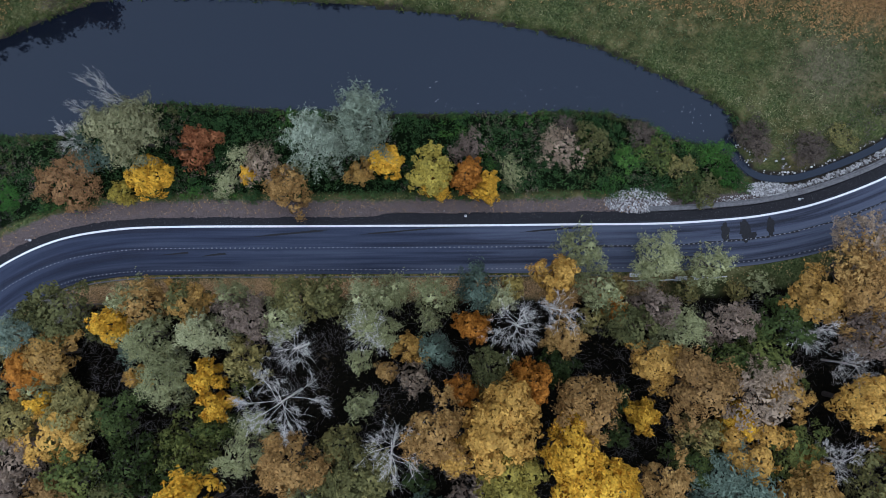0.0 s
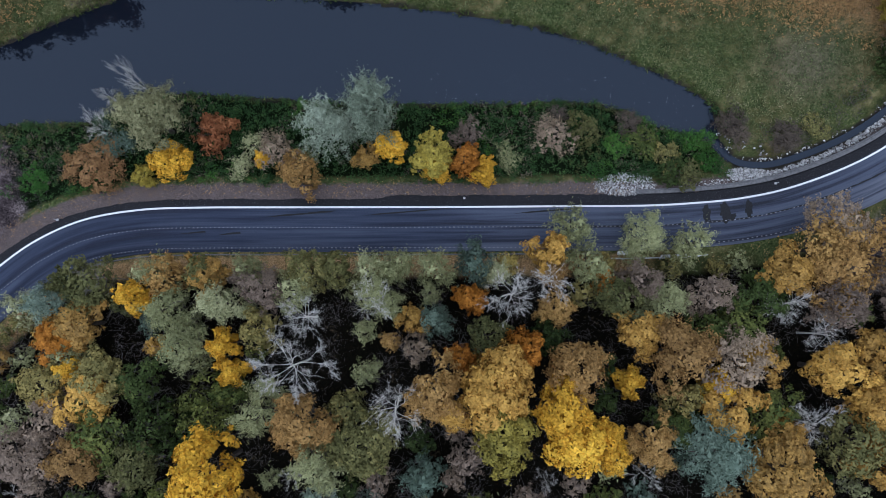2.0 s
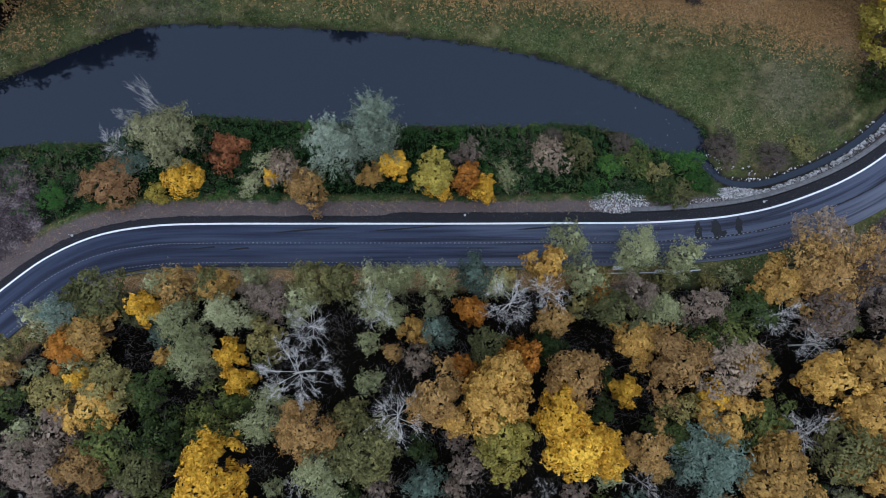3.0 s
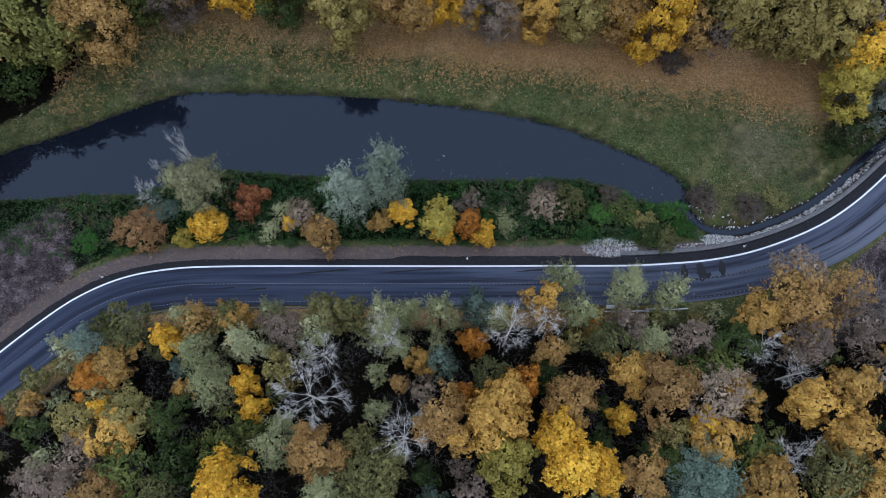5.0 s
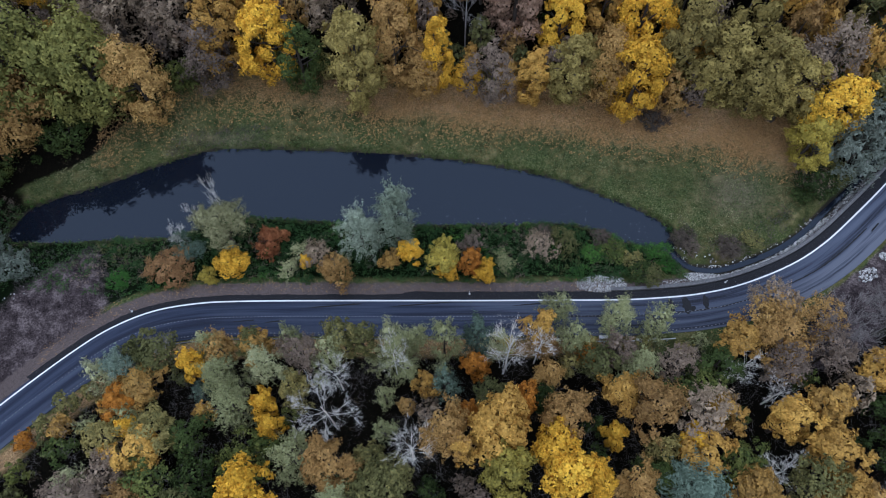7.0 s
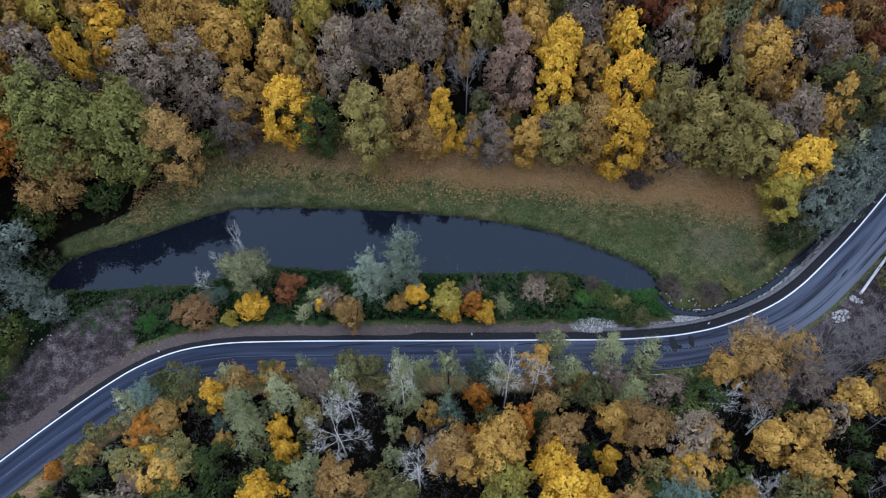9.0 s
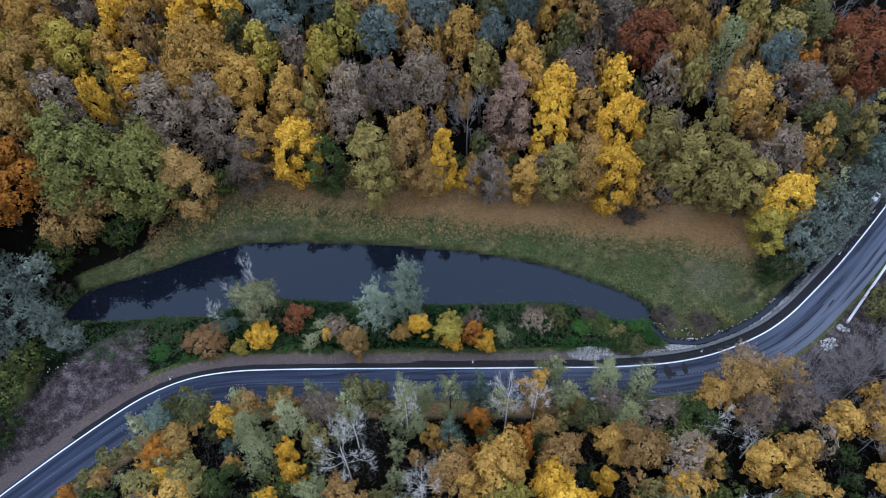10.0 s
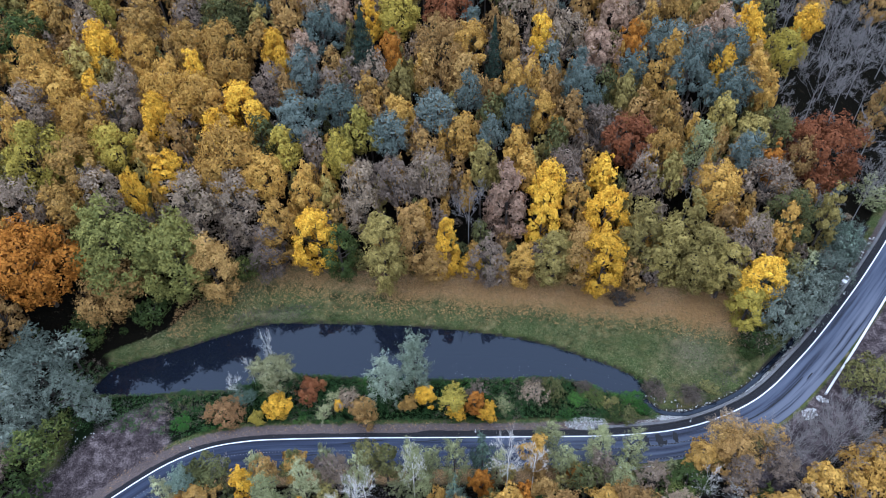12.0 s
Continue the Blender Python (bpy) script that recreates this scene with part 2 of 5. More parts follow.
def nearest(line, x, y):
    """Index of the nearest sample of a line, the distance, and the side (positive: to the left of its course)."""
    x, y = np.ravel(x), np.ravel(y)
    index, dist = np.empty(len(x), int), np.empty(len(x))
    for a in range(0, len(x), 4000):
        d2 = (x[a:a + 4000, None] - line[None, :, 0]) ** 2 + (y[a:a + 4000, None] - line[None, :, 1]) ** 2
        index[a:a + 4000] = d2.argmin(1)
        dist[a:a + 4000] = np.sqrt(d2.min(1))
    course = np.gradient(line[:, :2], axis=0)[index]
    side = course[:, 0] * (y - line[index, 1]) - course[:, 1] * (x - line[index, 0])
    return index, dist, np.where(side >= 0, 1.0, -1.0)


def ramp(v, a, b):
    u = np.clip((v - a) / (b - a), 0, 1)
    return u * u * (3 - 2 * u)


def ripple(x, y, scale, seed=0.0):
    """Cheap smooth unevenness between -1 and 1."""
    a, b = x / scale + seed, y / scale - 1.7 * seed
    return (np.sin(a * 1.3 + 1.9 * np.sin(b * 0.7)) + np.sin(b * 1.1 + 1.5 * np.sin(a * 0.9 + seed)) + 0.6 * np.sin(2.3 * a - 1.7 * b)) / 2.6


# the white line on the pond side of the road, west to east
WHITE_LINE = smooth_line([
    (-140, -62, -2.0), (-104, -23, -1.8), (-90, -7, -1.6), (-78.7, 5.0, -1.4), (-71.6, 12.3, -1.2), (-64.5, 19.0, -1.0),
    (-59, 23.3, -0.9), (-52.5, 26.4, -0.7), (-45, 28.0, -0.5), (-37, 28.6, -0.3), (-23, 29.1, 0.0), (0, 29.95, 0.0),
    (13, 30.5, 0.0), (24, 30.95, 0.0), (31, 31.5, 0.05), (38.5, 32.5, 0.15), (45.8, 34.4, 0.4), (54, 37.9, 0.9),
    (60.3, 42.0, 1.3), (67, 48.0, 1.8), (74.7, 55.6, 2.5), (85, 66.8, 3.5), (92.5, 75.5, 4.3), (101, 86, 5.2),
    (116, 106, 6.5), (135, 135, 8.0), (150, 175, 10.0)])
POND = [
    (-82, 40.3), (-79.6, 44.8), (-75.4, 47.4), (-69.6, 49.7), (-62.5, 53.0), (-57, 55.6), (-50.6, 58.3), (-45, 59.3), (-37, 59.5),
    (-28, 59.5), (-19.8, 59.4), (-11, 58.9), (-2.5, 58.2), (6, 57.0), (14.5, 55.2), (20, 53.3), (25, 51.2), (30, 49.1), (34.5, 46.2),
    (35.6, 43.6), (35.6, 41.3), (33.0, 41.0), (31, 41.7), (26.6, 43.0), (22, 45.0), (16.8, 45.7), (9, 45.5), (-2, 44.9), (-9.5, 44.6),
    (-24.5, 44.6), (-35.8, 45.0), (-42, 44.9), (-50, 41.8), (-54.3, 40.4), (-61.4, 39.9), (-68, 39.2), (-76, 38.7), (-80.5, 38.7)]
STREAM = smooth_line([
    (34.4, 42.4, -2.0), (36.4, 39.7, -1.95), (38.3, 38.1, -1.9), (41, 37.6, -1.8), (44.3, 38.0, -1.7), (49.5, 39.9, -1.5), (54.5, 42.4, -1.3),
    (58.8, 45.5, -1.0), (63.6, 50.0, -0.5), (71, 57, 0.3), (80, 67.5, 1.3), (88, 77.5, 2.2), (97, 90, 3.2)])
FOREST_EDGE = smooth_line([
    (-150, 20), (-110, 36), (-95, 43), (-89, 48.5), (-81.8, 53), (-73, 58), (-66.5, 65), (-60, 69.7), (-54, 73), (-45, 74.6), (-33, 73), (-19, 71.6),
    (-5.7, 71.6), (8, 72), (21, 70.8), (34, 68.8), (47, 67.6), (58, 63.5), (63, 61), (72, 66), (84, 79), (97, 97), (115, 122), (135, 160)])
WATER = -2.0


def pond_distance(x, y):
    """Metres from the pond's shore, negative over the water."""
    shore = smooth_line(POND + POND[:1], 0.7)
    _, dist, _ = nearest(shore, x, y)
    x, y = np.ravel(x), np.ravel(y)
    inside = np.zeros(len(x), bool)
    px, py = shore[:, 0], shore[:, 1]
    for i in range(len(shore)):
        x0, y0, x1, y1 = px[i - 1], py[i - 1], px[i], py[i]
        if y0 != y1:
            cross = ((y0 > y) != (y1 > y)) & (x < (x1 - x0) * (y - y0) / (y1 - y0) + x0)
            inside ^= cross
    return np.where(inside, -dist, dist)


def land(x, y):
    """Height of the ground, and what is needed to tell its cover apart: offset from the white line, pond and forest distance."""
    x, y = np.ravel(np.asarray(x, float)), np.ravel(np.asarray(y, float))
    i, d, side = nearest(WHITE_LINE, x, y)
    off, zr = d * side, WHITE_LINE[i, 2]
    pond = pond_distance(x, y)
    _, de, se = nearest(FOREST_EDGE, x, y)
    wood = de * se
    j, ds, _ = nearest(STREAM, x, y)
    bank = np.where(pond > 0, WATER + 0.05 + 1.1 * (1 - np.exp(-pond / 2.2)), WATER - 0.1 - np.minimum(1.3, -0.45 * pond))
    north = ramp(y + 0 * x, 52, 60)
    meadow = bank + north * np.clip(pond, 0, 25) * 0.05 + 0.05 * np.clip(x - 36, 0, 60) * ramp(off, 3, 10)
    hill = np.where(wood > 0, 0.42 * np.minimum(wood, 16) + 0.34 * np.clip(wood - 16, 0, 55) + 0.2 * np.clip(wood - 71, 0, 120), 0)
    valley = meadow + hill + 0.12 * ripple(x, y, 6.0) * ramp(pond, 0.5, 4) + 0.6 * ripple(x, y, 17.0, 2.0) * ramp(wood, 2, 15)
    shoulder = zr - 0.14 - 0.06 * np.clip(off - 1.2, 0, 6)
    z = shoulder + (valley - shoulder) * ramp(off, 2.8 + 0.0 * x, 9.5)
    south = -off - 6.2
    low = zr - 0.16 - 0.35 * ramp(south, 0.8, 4.0) + 0.085 * np.clip(south - 4, 0, 120) + 0.35 * ripple(x, y, 11.0, 5.0) * ramp(south, 2, 8)
    z = np.where(off < 0, np.where(south > 0, low, zr - 0.14), z)
    spoil = np.exp(-(((x + 74) / 9) ** 2 + ((y - 27.5) / 6.5) ** 2))
    z = z + spoil * (1.1 + 0.5 * ripple(x, y, 2.2, 3.0)) * ramp(off, 1.5, 4)
    channel = STREAM[j, 2] - 0.28 + 0.75 * np.clip(ds - 0.5, 0, 9) + 60 * ramp(ds, 7, 22)
    z = np.where(off > 1.5, np.minimum(z, channel), z)
    return z, off, pond, wood, ds


# ---------------------------------------------------------------- mesh helpers
def mesh_of(name, verts, faces, mat, smooth=False):
    me = bpy.data.meshes.new(name)
    me.from_pydata([tuple(map(float, v)) for v in verts], [], faces)
    me.materials.append(mat)
    if smooth:
        me.shade_smooth()
    me.update()
    return me


def quads_of(name, verts, mat):
    """A mesh of loose quads, four vertices each."""
    n = len(verts) // 4
    me = bpy.data.meshes.new(name)
    me.vertices.add(4 * n)
    me.vertices.foreach_set("co", np.asarray(verts, np.float32).ravel())
    me.loops.add(4 * n)
    me.loops.foreach_set("vertex_index", np.arange(4 * n, dtype=np.int32))
    me.polygons.add(n)
    me.polygons.foreach_set("loop_start", np.arange(0, 4 * n, 4, dtype=np.int32))
    me.materials.append(mat)
    me.update(calc_edges=True)
    return me


def tris_of(name, verts, mat):
    """A mesh of loose triangles, three vertices each."""
    n = len(verts) // 3
    me = bpy.data.meshes.new(name)
    me.vertices.add(3 * n)
    me.vertices.foreach_set("co", np.asarray(verts, np.float32).ravel())
    me.loops.add(3 * n)
    me.loops.foreach_set("vertex_index", np.arange(3 * n, dtype=np.int32))
    me.polygons.add(n)
    me.polygons.foreach_set("loop_start", np.arange(0, 3 * n, 3, dtype=np.int32))
    me.materials.append(mat)
    me.update(calc_edges=True)
    return me


def child(name, me, parent, label=""):
    ob = new(name, me)
    ob.parent = parent
    return tagged(ob, label) if label else ob


def ribbon(name, line, offsets, lift, mat, uv=False):
    """A strip along a line; offsets: lateral places (left positive), lift: their heights above the line."""
    course = np.gradient(line[:, :2], axis=0)
    course /= np.linalg.norm(course, axis=1)[:, None]
    left = np.stack([-course[:, 1], course[:, 0]], 1)
    k = len(offsets)
    verts = []
    for p, q in zip(line, left):
        for o, h in zip(offsets, lift):
            verts.append((p[0] + q[0] * o, p[1] + q[1] * o, p[2] + h))
    faces = [(i * k + j, i * k + j + 1, (i + 1) * k + j + 1, (i + 1) * k + j) for i in range(len(line) - 1) for j in range(k - 1)]
    me = mesh_of(name, verts, [f[::-1] for f in faces], mat)
    if uv:
        run = np.r_[0, np.cumsum(np.linalg.norm(np.diff(line[:, :2], axis=0), axis=1))]
        layer = me.uv_layers.new(name="UVMap")
        index = np.empty(len(me.loops), np.int32)
        me.loops.foreach_get("vertex_index", index)
        data = np.stack([run[index // k], np.asarray(offsets)[index % k]], 1)
        layer.data.foreach_set("uv", data.astype(np.float32).ravel())
    return me


def stretch(line, x0, x1):
    return line[(line[:, 0] >= x0) & (line[:, 0] <= x1)]


def aside(line, off):
    course = np.gradient(line[:, :2], axis=0)
    course /= np.linalg.norm(course, axis=1)[:, None]
    out = line.copy()
    out[:, 0] -= course[:, 1] * off
    out[:, 1] += course[:, 0] * off
    return out


# ---------------------------------------------------------------- ground, pond, stream
def axis_steps(lo, hi, near, far):
    core = np.arange(lo, hi + 0.01, near)
    grow = np.cumsum(near * 1.22 ** np.arange(1, 40))
    grow = grow[grow < far]
    return np.r_[(lo - grow)[::-1], core, hi + grow]


gx, gy = axis_steps(-112, 112, 0.9, 2200), axis_steps(-40, 120, 0.9, 2200)
X, Y = np.meshgrid(gx, gy)
Z, OFF, POND_D, WOOD_D, STREAM_D = land(X, Y)
FAR = np.hypot(np.clip(np.abs(X.ravel()) - 160, 0, None), np.clip(np.abs(Y.ravel() - 40) - 150, 0, None))
Z = Z + 0.5 * ripple(X.ravel(), Y.ravel(), 60.0) * ramp(FAR, 0, 100)
nx, ny = len(gx), len(gy)
gv = np.stack([X.ravel(), Y.ravel(), Z], 1)
cells = np.arange((ny - 1) * (nx - 1))
a0 = (cells // (nx - 1)) * nx + cells % (nx - 1)
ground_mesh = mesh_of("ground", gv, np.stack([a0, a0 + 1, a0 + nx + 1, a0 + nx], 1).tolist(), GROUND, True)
xs, ys = gv[:, 0], gv[:, 1]
south_d = -OFF - 6.2
zones = {
    # wood: mask of the shade-darkened floor, widened over the overhung western meadow edge
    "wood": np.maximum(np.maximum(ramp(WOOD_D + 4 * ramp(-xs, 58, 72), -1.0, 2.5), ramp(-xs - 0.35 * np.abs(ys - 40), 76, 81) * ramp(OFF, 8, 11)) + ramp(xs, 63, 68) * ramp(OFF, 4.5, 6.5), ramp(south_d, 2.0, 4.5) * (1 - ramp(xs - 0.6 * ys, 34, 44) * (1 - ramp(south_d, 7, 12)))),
    "litter": np.maximum(ramp(WOOD_D, -11 + 4 * ramp(-xs, -10, 10), -2) * (1 - ramp(WOOD_D, 1, 5)) * (0.45 + 0.55 * ramp(xs, -50, 8)) * ramp(xs, -66, -50) * (OFF > 8) * (1 - ramp(xs, 61, 67)),
                         0.8 * ramp(south_d, 0.3, 0.8) * (1 - ramp(south_d, 2.5, 4)) * (1 - ramp(xs, 20, 30))),
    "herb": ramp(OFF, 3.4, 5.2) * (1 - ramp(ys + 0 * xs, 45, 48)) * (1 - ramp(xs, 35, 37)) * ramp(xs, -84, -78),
    "dirt": np.maximum(ramp(OFF, 0.5, 2) * (1 - ramp(OFF + 3 * ripple(xs, ys, 5.0, 2.0), 12, 16)) * ramp(-xs - 0.3 * ys, 50, 56),
                       ramp(south_d, 0.2, 1) * (1 - ramp(south_d, 8, 13)) * ramp(xs - 0.6 * ys, 36, 42)) + 0.75 * np.exp(-(((xs - 37.8) / 2.2) ** 2 + ((ys - 43) / 2.2) ** 2)) + 0.6 * np.exp(-(((xs - 45.5) / 3.5) ** 2 + ((ys - 41) / 1.8) ** 2)),
    "grit": ramp(OFF, 0.2, 0.6) * (1 - ramp(OFF, 2.8, 4.0)),
    "pale": np.exp(-(((xs - 47.5) / 6) ** 2 + ((ys - 52) / 5) ** 2)) + 0.8 * np.exp(-(((xs + 46) / 6) ** 2 + ((ys - 60.8) / 1.6) ** 2)),
    "mud": np.maximum(1 - ramp(POND_D, 0.1, 0.8), 1 - ramp(STREAM_D, 0.6, 1.2)),
}
for zone_name, weight in zones.items():
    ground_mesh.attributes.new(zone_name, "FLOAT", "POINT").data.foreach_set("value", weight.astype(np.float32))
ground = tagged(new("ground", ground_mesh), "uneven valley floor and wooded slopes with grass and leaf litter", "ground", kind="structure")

shore = smooth_line(POND + POND[:1], 1.5)
pond_mesh = mesh_of("pond", [(-96, 30, WATER), (37.5, 30, WATER), (37.5, 66, WATER), (-96, 66, WATER)], [(0, 1, 2, 3)], WATER_MAT)
water = tagged(new("water", pond_mesh), "still slate-grey pond reflecting an overcast sky", "water", kind="structure")
stream_mesh = ribbon("stream", STREAM, (0.46, 0.2, -0.2, -0.46), (0.02, 0.03, 0.03, 0.02), WATER_MAT)
tagged(new("stream_water", stream_mesh), "narrow stream running between stones into the pond", "water", kind="structure")

# ---------------------------------------------------------------- road
road_line = WHITE_LINE
road_mesh = ribbon("road", road_line, (0.55, 0.3, 0.0, -1.4, -2.8, -4.2, -5.7, -6.15, -6.2), (-0.1, 0.0, 0.0, 0.03, 0.05, 0.03, 0.0, -0.02, -0.2), ASPHALT, True)
rx = np.array([v.co.x for v in road_mesh.vertices])
ro = np.tile(np.array((0.55, 0.3, 0.0, -1.4, -2.8, -4.2, -5.7, -6.15, -6.2)), len(road_line))
dust = ramp(rx, 44, 58) * (1 - ramp(rx, 80, 95)) * ramp(-ro, 2.2, 4.5) + 0.35 * ramp(-ro, 5.0, 6.1) + 0.28 * ramp(rx, -8, 14)
road_mesh.attributes.new("dust", "FLOAT", "POINT").data.foreach_set("value", dust.astype(np.float32))
wet = (1 - ramp(rx, -12, 12)) * np.maximum(0.75 * (1 - ramp(-ro, 1.6, 3.0)) * ramp(-ro, 0.1, 0.5), 0.45 + 0 * ro) + 0.3 * (ro < -3) * (1 - ramp(rx, 30, 45))
road_mesh.attributes.new("wet", "FLOAT", "POINT").data.foreach_set("value", np.clip(wet, 0, 1).astype(np.float32))
road = tagged(new("road", road_mesh), "dark wet-looking asphalt road with tyre and tar streaks", "road", kind="structure")
edge_mesh = ribbon("edge_line", road_line, (0.13, -0.13), (0.012, 0.012), PAINT)
child("edge_line", edge_mesh, road, "solid white painted edge line")


def dashes(line, off, lift, length, gap, width, mat, x0, x1):
    run = np.r_[0, np.cumsum(np.linalg.norm(np.diff(line[:, :2], axis=0), axis=1))]
    verts = []
    side_a, side_b = aside(line, off + width / 2), aside(line, off - width / 2)
    for s in np.arange(0, run[-1] - length, length + gap):
        if x0 < np.interp(s, run, line[:, 0]) < x1:
            for u, track in ((s, side_a), (s, side_b), (s + length, side_b), (s + length, side_a)):
                q = [np.interp(u, run, track[:, k]) for k in range(3)]
                verts.append((q[0], q[1], q[2] + lift))
    return quads_of("dashes", verts, mat)


child("centre_line", dashes(road_line, -2.8, 0.062, 0.2, 0.4, 0.09, WORN_PAINT, -80, 52), road, "fine dotted white centre line")
child("dotted_line", dashes(road_line, -5.62, 0.014, 0.2, 0.4, 0.09, WORN_PAINT, -70, 48), road, "fine dotted white edge line")
apron = ribbon("tar_apron", stretch(smooth_line(WHITE_LINE[::3], 0.25), -70, 110), (1.5, 1.35, 0.7, 0.16), (-0.16, -0.10, -0.02, 0.006), TAR)
wear = np.random.default_rng(3)
for v in apron.vertices:
    if v.index % 4 < 2:
        v.co.y += 0.07 * float(ripple(v.co.x, 0.0, 1.7)) + float(wear.normal(0, 0.05)) + 0.45 * max(0, min(1, (v.co.x + 12) / 2)) - 0.3
child("tar_apron", apron, road, "ragged black tar apron strewn with chippings")
seam = ribbon("seam", aside(stretch(road_line, 16, 66), -2.8), (0.10, -0.10), (0.056, 0.056), STAIN)
for v in seam.vertices:
    v.co.y += float(wear.normal(0, 0.04))
child("seam", seam, road, "black tarred joint along the middle of the road")


def tar_smear(x, off, wide, long_, turn):
    """A ragged dark smear lying on the lane."""
    at = aside(road_line, off)
    k = int(np.argmin(abs(at[:, 0] - x)))
    ring = []
    for i in range(22):
        a = 2 * math.pi * i / 22
        s = 1 + float(wear.normal(0, 0.16))
        u, v = wide * math.cos(a) * s, long_ * math.sin(a) * s
        ring.append((at[k, 0] + u * math.cos(turn) - v * math.sin(turn), at[k, 1] + u * math.sin(turn) + v * math.cos(turn), at[k, 2] + 0.056))
    child("tar_smear", mesh_of("tar_smear", ring, [tuple(range(22))], STAIN), road, "black tar smear across the lane")


for x, off, wide, long_ in ((33.7, -1.5, 0.55, 1.25), (36.3, -1.6, 0.8, 1.3), (36.8, -2.4, 1.3, 0.4), (39.2, -1.7, 0.5, 1.25), (-36, -3.4, 3.2, 0.10), (-31, -3.6, 2.6, 0.12),
                            (-22, -0.9, 5.0, 0.13), (-8, -0.7, 6.0, 0.10), (12, -0.6, 5.0, 0.12), (26, -4.6, 4.0, 0.14), (70, -3.6, 2.2, 0.13)):
    tar_smear(x, off, wide, long_, 0.12 if x < 60 else 0.8)


# ---------------------------------------------------------------- trees
rng = np.random.default_rng(7)


def unit(v):
    return v / np.maximum(np.linalg.norm(v, axis=-1, keepdims=True), 1e-9)


def leaves(points, facing, size, slim):
    """Little three-cornered leaves at points, turned towards facing."""
    n = len(points)
    spin = unit(np.cross(facing, rng.normal(size=(n, 3))))
    other = np.cross(facing, spin)
    s = size * rng.uniform(0.6, 1.4, (n, 1))
    u, v = spin * s, other * s * slim
    return np.stack([points - u - v - facing * s * 0.2, points - u + v, points + 1.1 * u], 1).reshape(-1, 3)


def crown_points(r, high, base, lobes, count, fuzz=0.16, point=0.0, inner=0):
    """Points, leaf directions and bough directions on a domed crown: boughs that bulge from one envelope, each with many tufts of leaves, and a deeper layer
    of inner ones; r: radius, base: height of its lower edge, point: how far it tapers to the top."""
    u = 1 - ((np.arange(lobes) + rng.uniform(0.2, 0.8, lobes)) / lobes) ** 0.85
    wide = np.where(u > 0.36, np.sqrt(np.clip(1 - ((u - 0.36) / 0.66) ** 2, 0, 1)), 1 - 0.4 * (np.clip(0.36 - u, 0, 1) / 0.36) ** 1.6) * (1 - point * u)
    a = 2.399 * np.arange(lobes) + rng.uniform(-0.5, 0.5, lobes)
    s1, s2 = rng.uniform(0, 6.28, 2)
    uneven = 0.94 + 0.15 * np.sin(2 * a + s1) + 0.13 * np.sin(3 * a + s2) + rng.normal(0, 0.06, lobes)
    size = r * rng.uniform(0.20, 0.46, lobes) * (16 / lobes) ** 0.33 * (1 - 0.3 * point * u)
    reach = np.clip(r * wide * uneven - 0.72 * size, 0, None)
    centre = np.stack([reach * np.cos(a), reach * np.sin(a), base + 0.75 * size + (high - 1.75 * size) * u + rng.normal(0, 0.03 * high, lobes)], 1)
    heart = np.array((0, 0, base + 0.38 * high))

    def shell(n, depth, closeness):
        pick = rng.choice(lobes, 3 * n, p=size ** 2 / (size ** 2).sum())
        d = unit(rng.normal(size=(3 * n, 3)) + (0, 0, 0.25))
        p = centre[pick] + d * (size[pick] * depth)[:, None]
        hidden = np.zeros(len(p), bool)
        for c, q in zip(centre, size):
            hidden |= np.linalg.norm(p - c, axis=1) < closeness * depth * q
        keep = ~hidden & ((d * unit(p - heart)).sum(1) > -0.1)
        return p[keep][:n], d[keep][:n]
    tufts = max(60, int(2.1 * r * (r + 0.8 * high)))
    tc, td = shell(tufts, 0.92, 0.88)
    tr = (0.06 * r + 0.20) * rng.uniform(0.45, 1.6, len(tc))
    j = rng.choice(len(tc), count, p=tr ** 2 / (tr ** 2).sum())
    d = unit(rng.normal(size=(count, 3)) + 0.9 * td[j] + (0, 0, 0.25))
    p = tc[j] + d * tr[j][:, None] * rng.uniform(0.6, 1.1, (count, 1)) + td[j] * tr[j][:, None] * fuzz * 3 * np.abs(rng.normal(0, 1, (count, 1)))
    deep, dd = shell(inner, 0.84, 0.8)
    return p, d, unit(0.7 * td[j] + 0.5 * unit(p - heart)), deep, unit(dd + 0.4 * unit(deep - heart))


def tube(path, radii, sides, verts, faces):
    start = len(verts)
    path = np.asarray(path, float)
    way = unit(np.gradient(path, axis=0))
    for p, w, r in zip(path, way, radii):
        u = unit(np.cross(w, (0.31, 0.83, 0.46)))
        v = np.cross(w, u)
        for k in range(sides):
            a = 2 * math.pi * k / sides
            verts.append(p + r * (math.cos(a) * u + math.sin(a) * v))
    for i in range(len(path) - 1):
        for k in range(sides):
            b, c = start + i * sides, (k + 1) % sides
            faces.append((b + k, b + c, b + sides + c, b + sides + k))


def limb(start, way, length, radius, depth, verts, faces, forks, sway, lift):
    steps = 3 if depth else 2
    path, p, w = [np.array(start)], np.array(start), np.array(way, float)
    for _ in range(steps):
        w = unit(w + rng.normal(0, sway, 3) + (0, 0, lift))
        p = p + w * length / steps
        path.append(p)
    tube(path, np.linspace(radius, radius * 0.45, steps + 1), 5 if radius > 0.12 else 3, verts, faces)
    if depth:
        for k in range(forks):
            at = path[min(steps, int(rng.uniform(0.3, 1.0) * steps + 0.6))]
            turn = unit(w + rng.normal(0, 0.5, 3) + (0, 0, lift))
            limb(at, turn, length * rng.uniform(0.5, 0.75), radius * rng.uniform(0.45, 0.62), depth - 1, verts, faces, forks, sway, lift)


